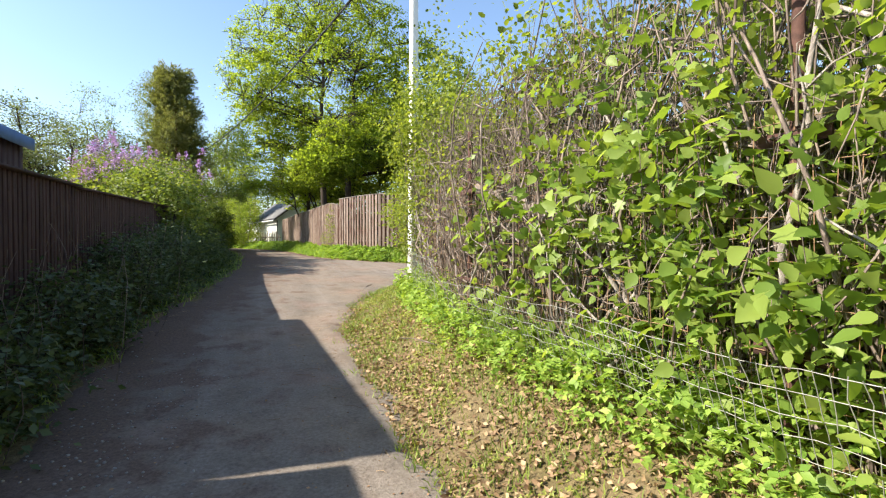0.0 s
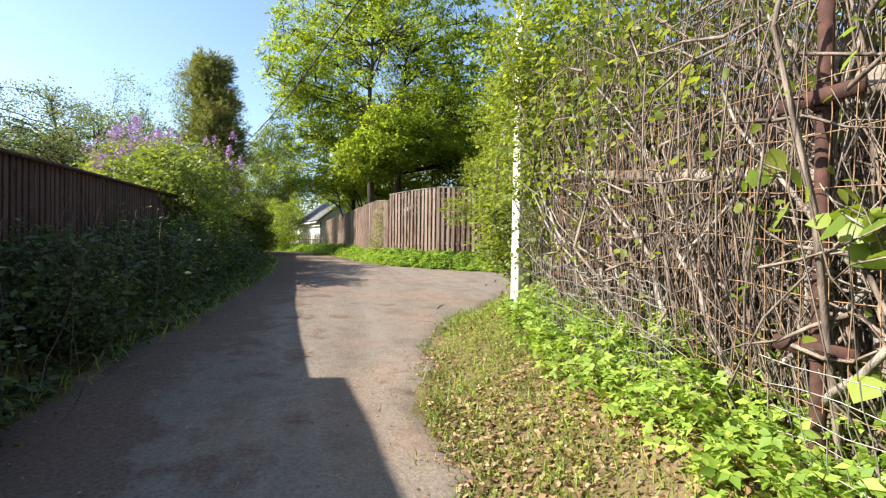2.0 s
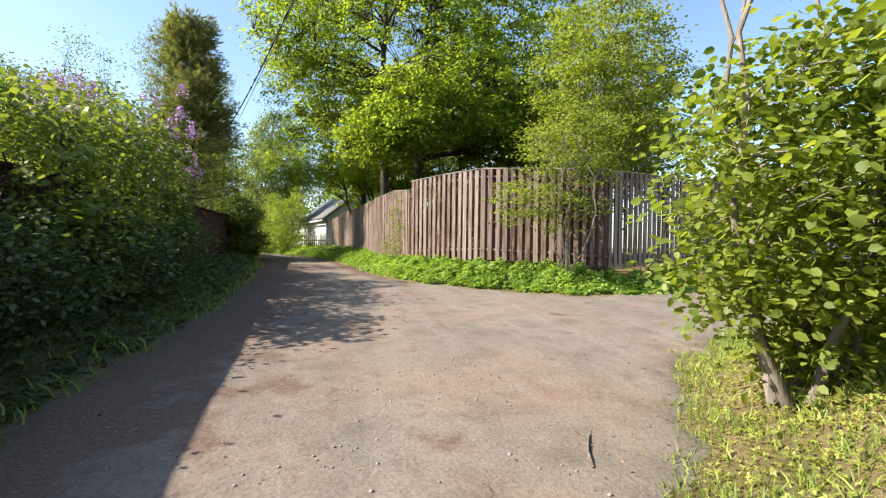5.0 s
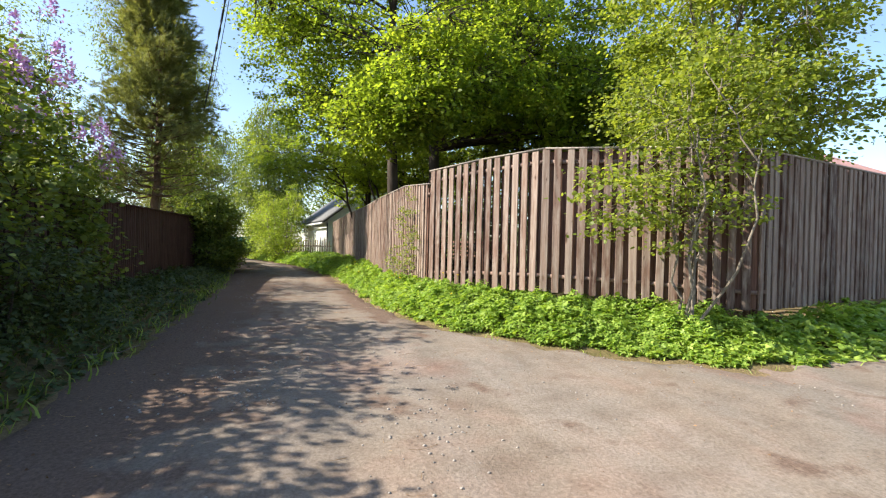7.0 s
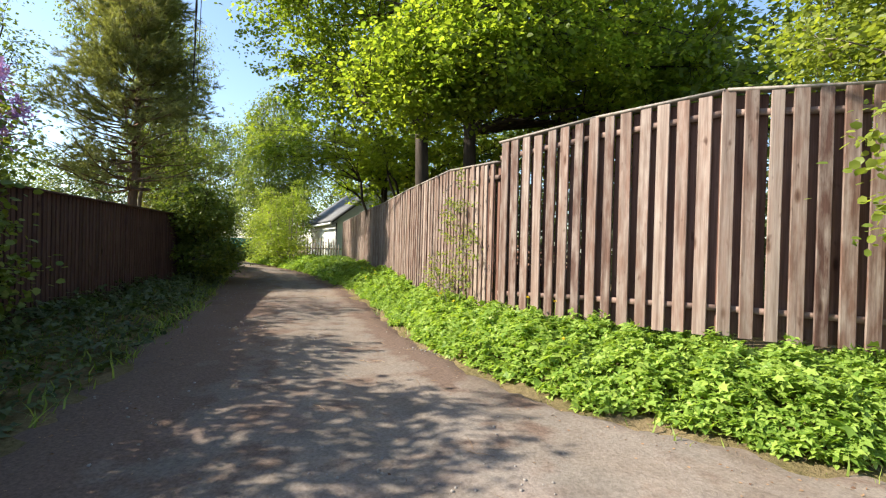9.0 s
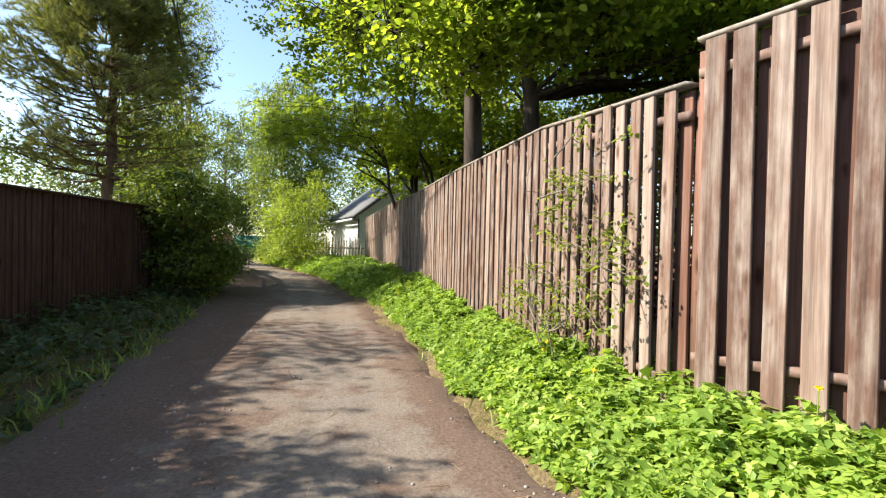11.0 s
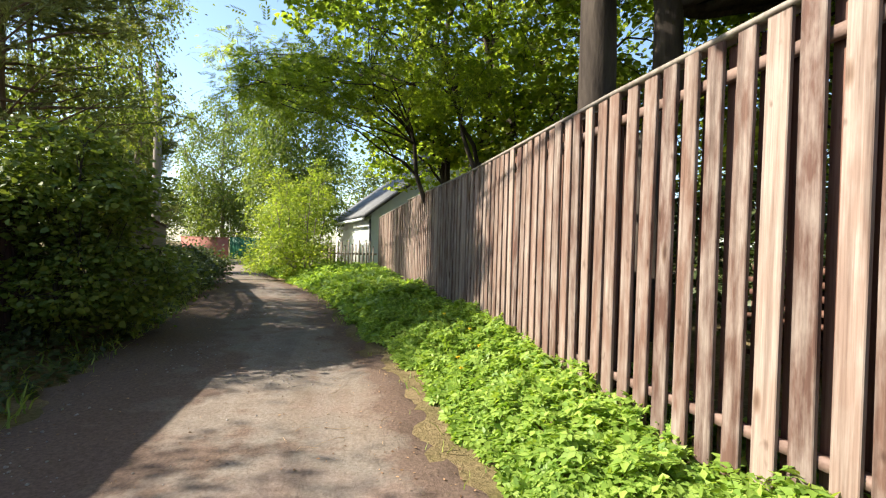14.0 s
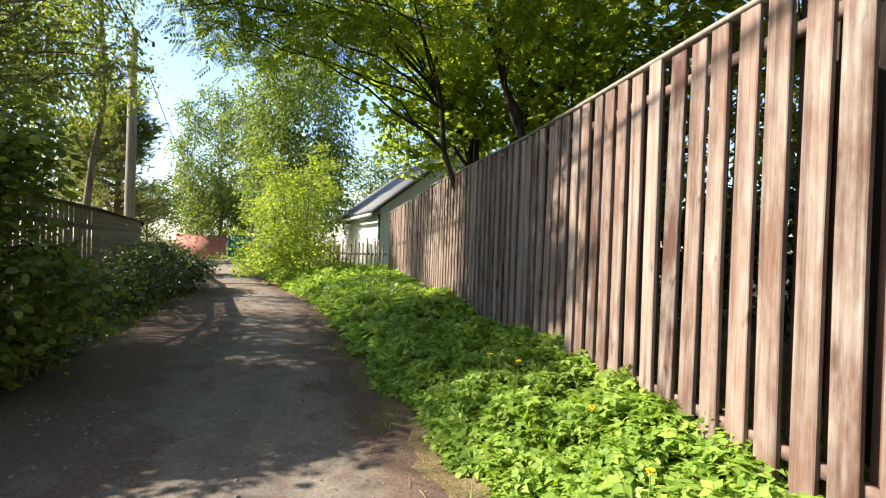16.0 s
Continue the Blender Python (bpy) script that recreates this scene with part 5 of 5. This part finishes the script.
herb_bed("ground_elder", "big lobed bright green leaves among the ground elder", 16000, 2.4, 7.0, 14.6, 27, lambda x, y: side(x, y) & (bumps(x, y, 1.2) + 0.3 * (18.5 - y) > 0.1), lambda y: lerp(y, [17, 20], [0.36, 0.27]), 0.085, "herb", LOBED, 307)
herb_bed("ground_elder", "green ground elder further down the verge", 30000, -2.6, 3.2, 29, 44, side, 0.26, 0.13, "herb", TRIO, 302)
herb_bed("ground_elder", "shaded green herbs along the side lane fence", 14000, 6.7, 15, 14.9, 18.4, lambda x, y: (road_depth(x, y) < -0.03) & (y < 16.2 + (x - 6.9) * 0.267), 0.32, 0.12, "herb", TRIO, 303)
hedge_side = lambda x, y: (road_depth(x, y) < -0.25) & (x < hedge_x(np.minimum(y, 7.2)) + 0.4 + np.maximum(y - 7.4, 0) * 1.6) & (x > 0)
herb_bed("hedge_herbs", "green herbs growing through the loose netting", 17000, 1.5, 3.0, -3, 7.2, lambda x, y: hedge_side(x, y) & (x > hedge_x(y) - 0.5), 0.42, 0.055, "herb", TRIO, 304)
# same herb leaf shape, coloured darker to stand in for fence shade
herb_bed("shade_herbs", "herbs and nettles under the picket fence, leaf colour darkened for shade", 42000, -4.5, 0, -4, 40, lambda x, y: (road_depth(x, y) < -0.02) & (x < left_edge(y)) & (x > left_edge(y) - 1.6) & (x > -2.15 - np.maximum(0, y - 29) * 0.35), 0.3, 0.085, "shade", TRIO, 305)


def grass(name, label, n, x0, x1, y0, y1, test, h, seed, mat="grass"):
    rng = np.random.default_rng(seed)
    x, y = in_area(rng, n, x0, x1, y0, y1, test)
    tuft = bumps(x, y, 3.1) + rng.normal(0, 0.5, len(x))
    x, y = x[tuft > -0.3], y[tuft > -0.3]
    p = np.stack([x, y, height(x, y) - 0.01], 1)
    ways = np.stack([rng.normal(0, 0.45, len(x)), rng.normal(0, 0.45, len(x)), np.ones(len(x))], 1)
    ob = put(name, scatter(name, BLADE, p, ways, h * rng.uniform(0.4, 1.3, len(x)), mat, rng, 1.0), None, label, "stuff")
    return tagged(ob, category="grass")


grass("verge_grass", "short yellow green grass on the verge by the pole", 150000, 0.8, 7.5, -1, 13.2, lambda x, y: (road_depth(x, y) < 0.02 + 0.16 * np.abs(bumps(x, y, 4.0))) & (x < 2.65 + np.maximum(y - 7.2, 0) * 1.6) & (x > 0), 0.085, 401)
grass("verge_grass", "grass fringe at the foot of the herbs", 20000, 0.0, 12, 14, 42, lambda x, y: (road_depth(x, y) < 0.02 + 0.14 * np.abs(bumps(x, y, 4.0))) & (road_depth(x, y) > -0.35) & (x > 0.5 * (left_edge(y) + right_edge(y))), 0.12, 402)
grass("verge_grass", "shaded grass along the picket fence", 40000, -5, 0.2, -3, 41, lambda x, y: (road_depth(x, y) < 0.02 + 0.16 * np.abs(bumps(x, y, 4.0))) & (road_depth(x, y) > -1.0) & (x < left_edge(y) + 0.35), 0.16, 403)
grass("verge_grass", "sunlit grass at the far bend", 12000, -9, 2.5, 38, 53, lambda x, y: (road_depth(x, y) < 0.0), 0.3, 404, "yellow")

herb_bed("verge_weeds", "low yellow green weeds among the dry leaves", 90000, 0.9, 7.5, -2, 12.8, lambda x, y: (road_depth(x, y) < -0.05) & (x < 2.7 + np.maximum(y - 7.2, 0) * 1.5) & (bumps(x, y, 2.1) + 0.25 * (y - 4) > -0.3), 0.06, 0.026, "weed", TRIO, 306)
lr = np.random.default_rng(500)
x, y = in_area(lr, 105000, 0.9, 5.5, -2, 11.5, lambda x, y: (road_depth(x, y) < 0.06) & (x < 2.75 + np.maximum(y - 7.2, 0) * 1.4))
dens = bumps(x, y, 1.4) + lr.normal(0, 0.5, len(x)) - 0.4 * np.maximum(y - 4.8, 0)
x, y = x[dens > -0.4], y[dens > -0.4]
p = np.stack([x, y, height(x, y) + lr.uniform(0.005, 0.035, len(x))], 1)
a = lr.uniform(0, 6.28, len(x))
ways = np.stack([np.cos(a), np.sin(a), lr.normal(0, 0.25, len(x))], 1)
tagged(put("leaf_litter", scatter("leaf_litter", LEAF, p, ways, 0.036 * lr.uniform(0.4, 1.6, len(x)), "dry", lr, 0.9), None, "dry brown fallen leaves on the verge", "stuff"), category="leaves")
x, y = in_area(lr, 110000, -1.6, 6, 0, 42, lambda x, y: road_depth(x, y) > 0.0)
k = lr.random(len(x)) < np.exp(-road_depth(x, y) / 0.4) * 0.5 + 0.015
x, y = x[k], y[k]
p = np.stack([x, y, height(x, y) + road_lift(x, y) + 0.004], 1)
a = lr.uniform(0, 6.28, len(x))
tagged(put("road_litter", scatter("road_litter", LEAF, p, np.stack([np.cos(a), np.sin(a), 0 * a], 1), 0.018 * lr.uniform(0.4, 1.6, len(x)), "brown", lr, 0.4), None, "small dry leaf bits along the lane edges", "stuff"), category="leaves")

paths = []
for i in range(260):
    y = lr.uniform(1, 30)
    side_x = float(left_edge(y)) + abs(lr.normal(0, 0.25)) if lr.random() < 0.35 else float(right_edge(y)) - abs(lr.normal(0, 0.5))
    z = float(height(side_x, y) + road_lift(side_x, y)) + 0.008
    a, l = lr.uniform(0, 6.28), lr.uniform(0.04, 0.22)
    paths.append(wobble_path((side_x, y, z), (side_x + l * math.cos(a), y + l * math.sin(a), z + 0.004), 0.0018, 0.001, lr, 4, 0.08))
v, f = tubes(paths, 4)
tagged(put("straws", mesh_of("straws", v, f, "dry"), None, "thin dry straws and twigs lying on the lane", "stuff"), category="twigs")
for i, (x, y, l, a) in enumerate([(2.3, 9.6, 0.5, 1.0), (-0.9, 12.6, 0.8, 2.5), (-0.8, 16.5, 0.7, 0.6), (1.7, 3.9, 0.45, 2.2), (-1.2, 9.4, 0.6, 0.2)]):
    z = ground_z(x, y) + 0.03
    st = thing("fallen_stick", x, y, z, "thin grey fallen stick lying on the verge", "stick", "fallen sticks", a)
    v, f = tubes([wobble_path((0, 0, 0), (l, 0, 0.02), 0.008, 0.004, lr, 7, 0.05), wobble_path((l * 0.5, 0, 0.01), (l * 0.75, 0.12, 0.05), 0.004, 0.002, lr, 4, 0.05)], 6)
    put("stick", mesh_of("stick", v, f, "twig", True), st)
paths = []
for i in range(150):
    y = lr.uniform(-1, 12)
    x = -2.1 + abs(lr.normal(0, 0.35))
    z = ground_z(x, y)
    paths.append(wobble_path((x, y, z), (x + lr.normal(0.1, 0.15), y + lr.normal(0, 0.15), z + lr.uniform(0.5, 1.5)), 0.004, 0.0015, lr, 6, 0.06))
v, f = tubes(paths, 4)
tagged(put("dry_stalks", mesh_of("dry_stalks", v, f, "twig", True), None, "dry leafless stalks standing along the picket fence", "stuff"), category="plant")
for i in range(14):
    y = lr.uniform(15.5, 27)
    x = float(fence_x(y)) - lr.uniform(0.25, 0.9)
    if y < 18:
        x -= 0.3
    z = ground_z(x, y)
    fl = thing("dandelion", x, y, z, "yellow dandelion flower among the ground elder", "flower", "dandelions")
    v, f = tubes([[(0, 0, 0, 0.003), (0.02, 0, 0.34, 0.0025), (0.02, 0, 0.4, 0.002)]], 5)
    put("stem", mesh_of("dandelion_stem", v, f, "herb", True), fl)
    m = 26
    ww = sphere_ways(m, lr) * (1, 1, 0.35)
    put("head", scatter("dandelion_head", LEAF, np.tile((0.02, 0, 0.4), (m, 1)), ww, np.full(m, 0.02), "yellow_flower", lr, 0.5), fl, "yellow flower head")

bm = bmesh.new()
bmesh.ops.create_icosphere(bm, subdivisions=1, radius=1.0)
pv = np.array([v.co[:] for v in bm.verts])
pf = np.array([[v.index for v in f.verts] for f in bm.faces])
bm.free()
pv[:, 2] *= 0.6
x, y = in_area(lr, 30000, -1.6, 6, 0, 34, lambda x, y: road_depth(x, y) > 0.0)
k = bumps(x, y, 0.9) + lr.normal(0, 0.4, len(x)) + 0.8 * (np.hypot(x + 0.9, (y - 4) / 3) < 1) + 0.8 * (np.hypot((x - 2.2) / 1.5, (y - 15.6)) < 1) > 0.95
x, y = x[k], y[k]
p = np.stack([x, y, height(x, y) + road_lift(x, y) + 0.002], 1)
tagged(put("gravel", scatter("gravel", (pv, pf), p, sphere_ways(len(x), lr) * (1, 1, 0.2), 0.008 * lr.uniform(0.4, 1.7, len(x)), "stone", lr, 0.3), None, "loose grey gravel pressed into the lane", "stuff"), category="gravel")
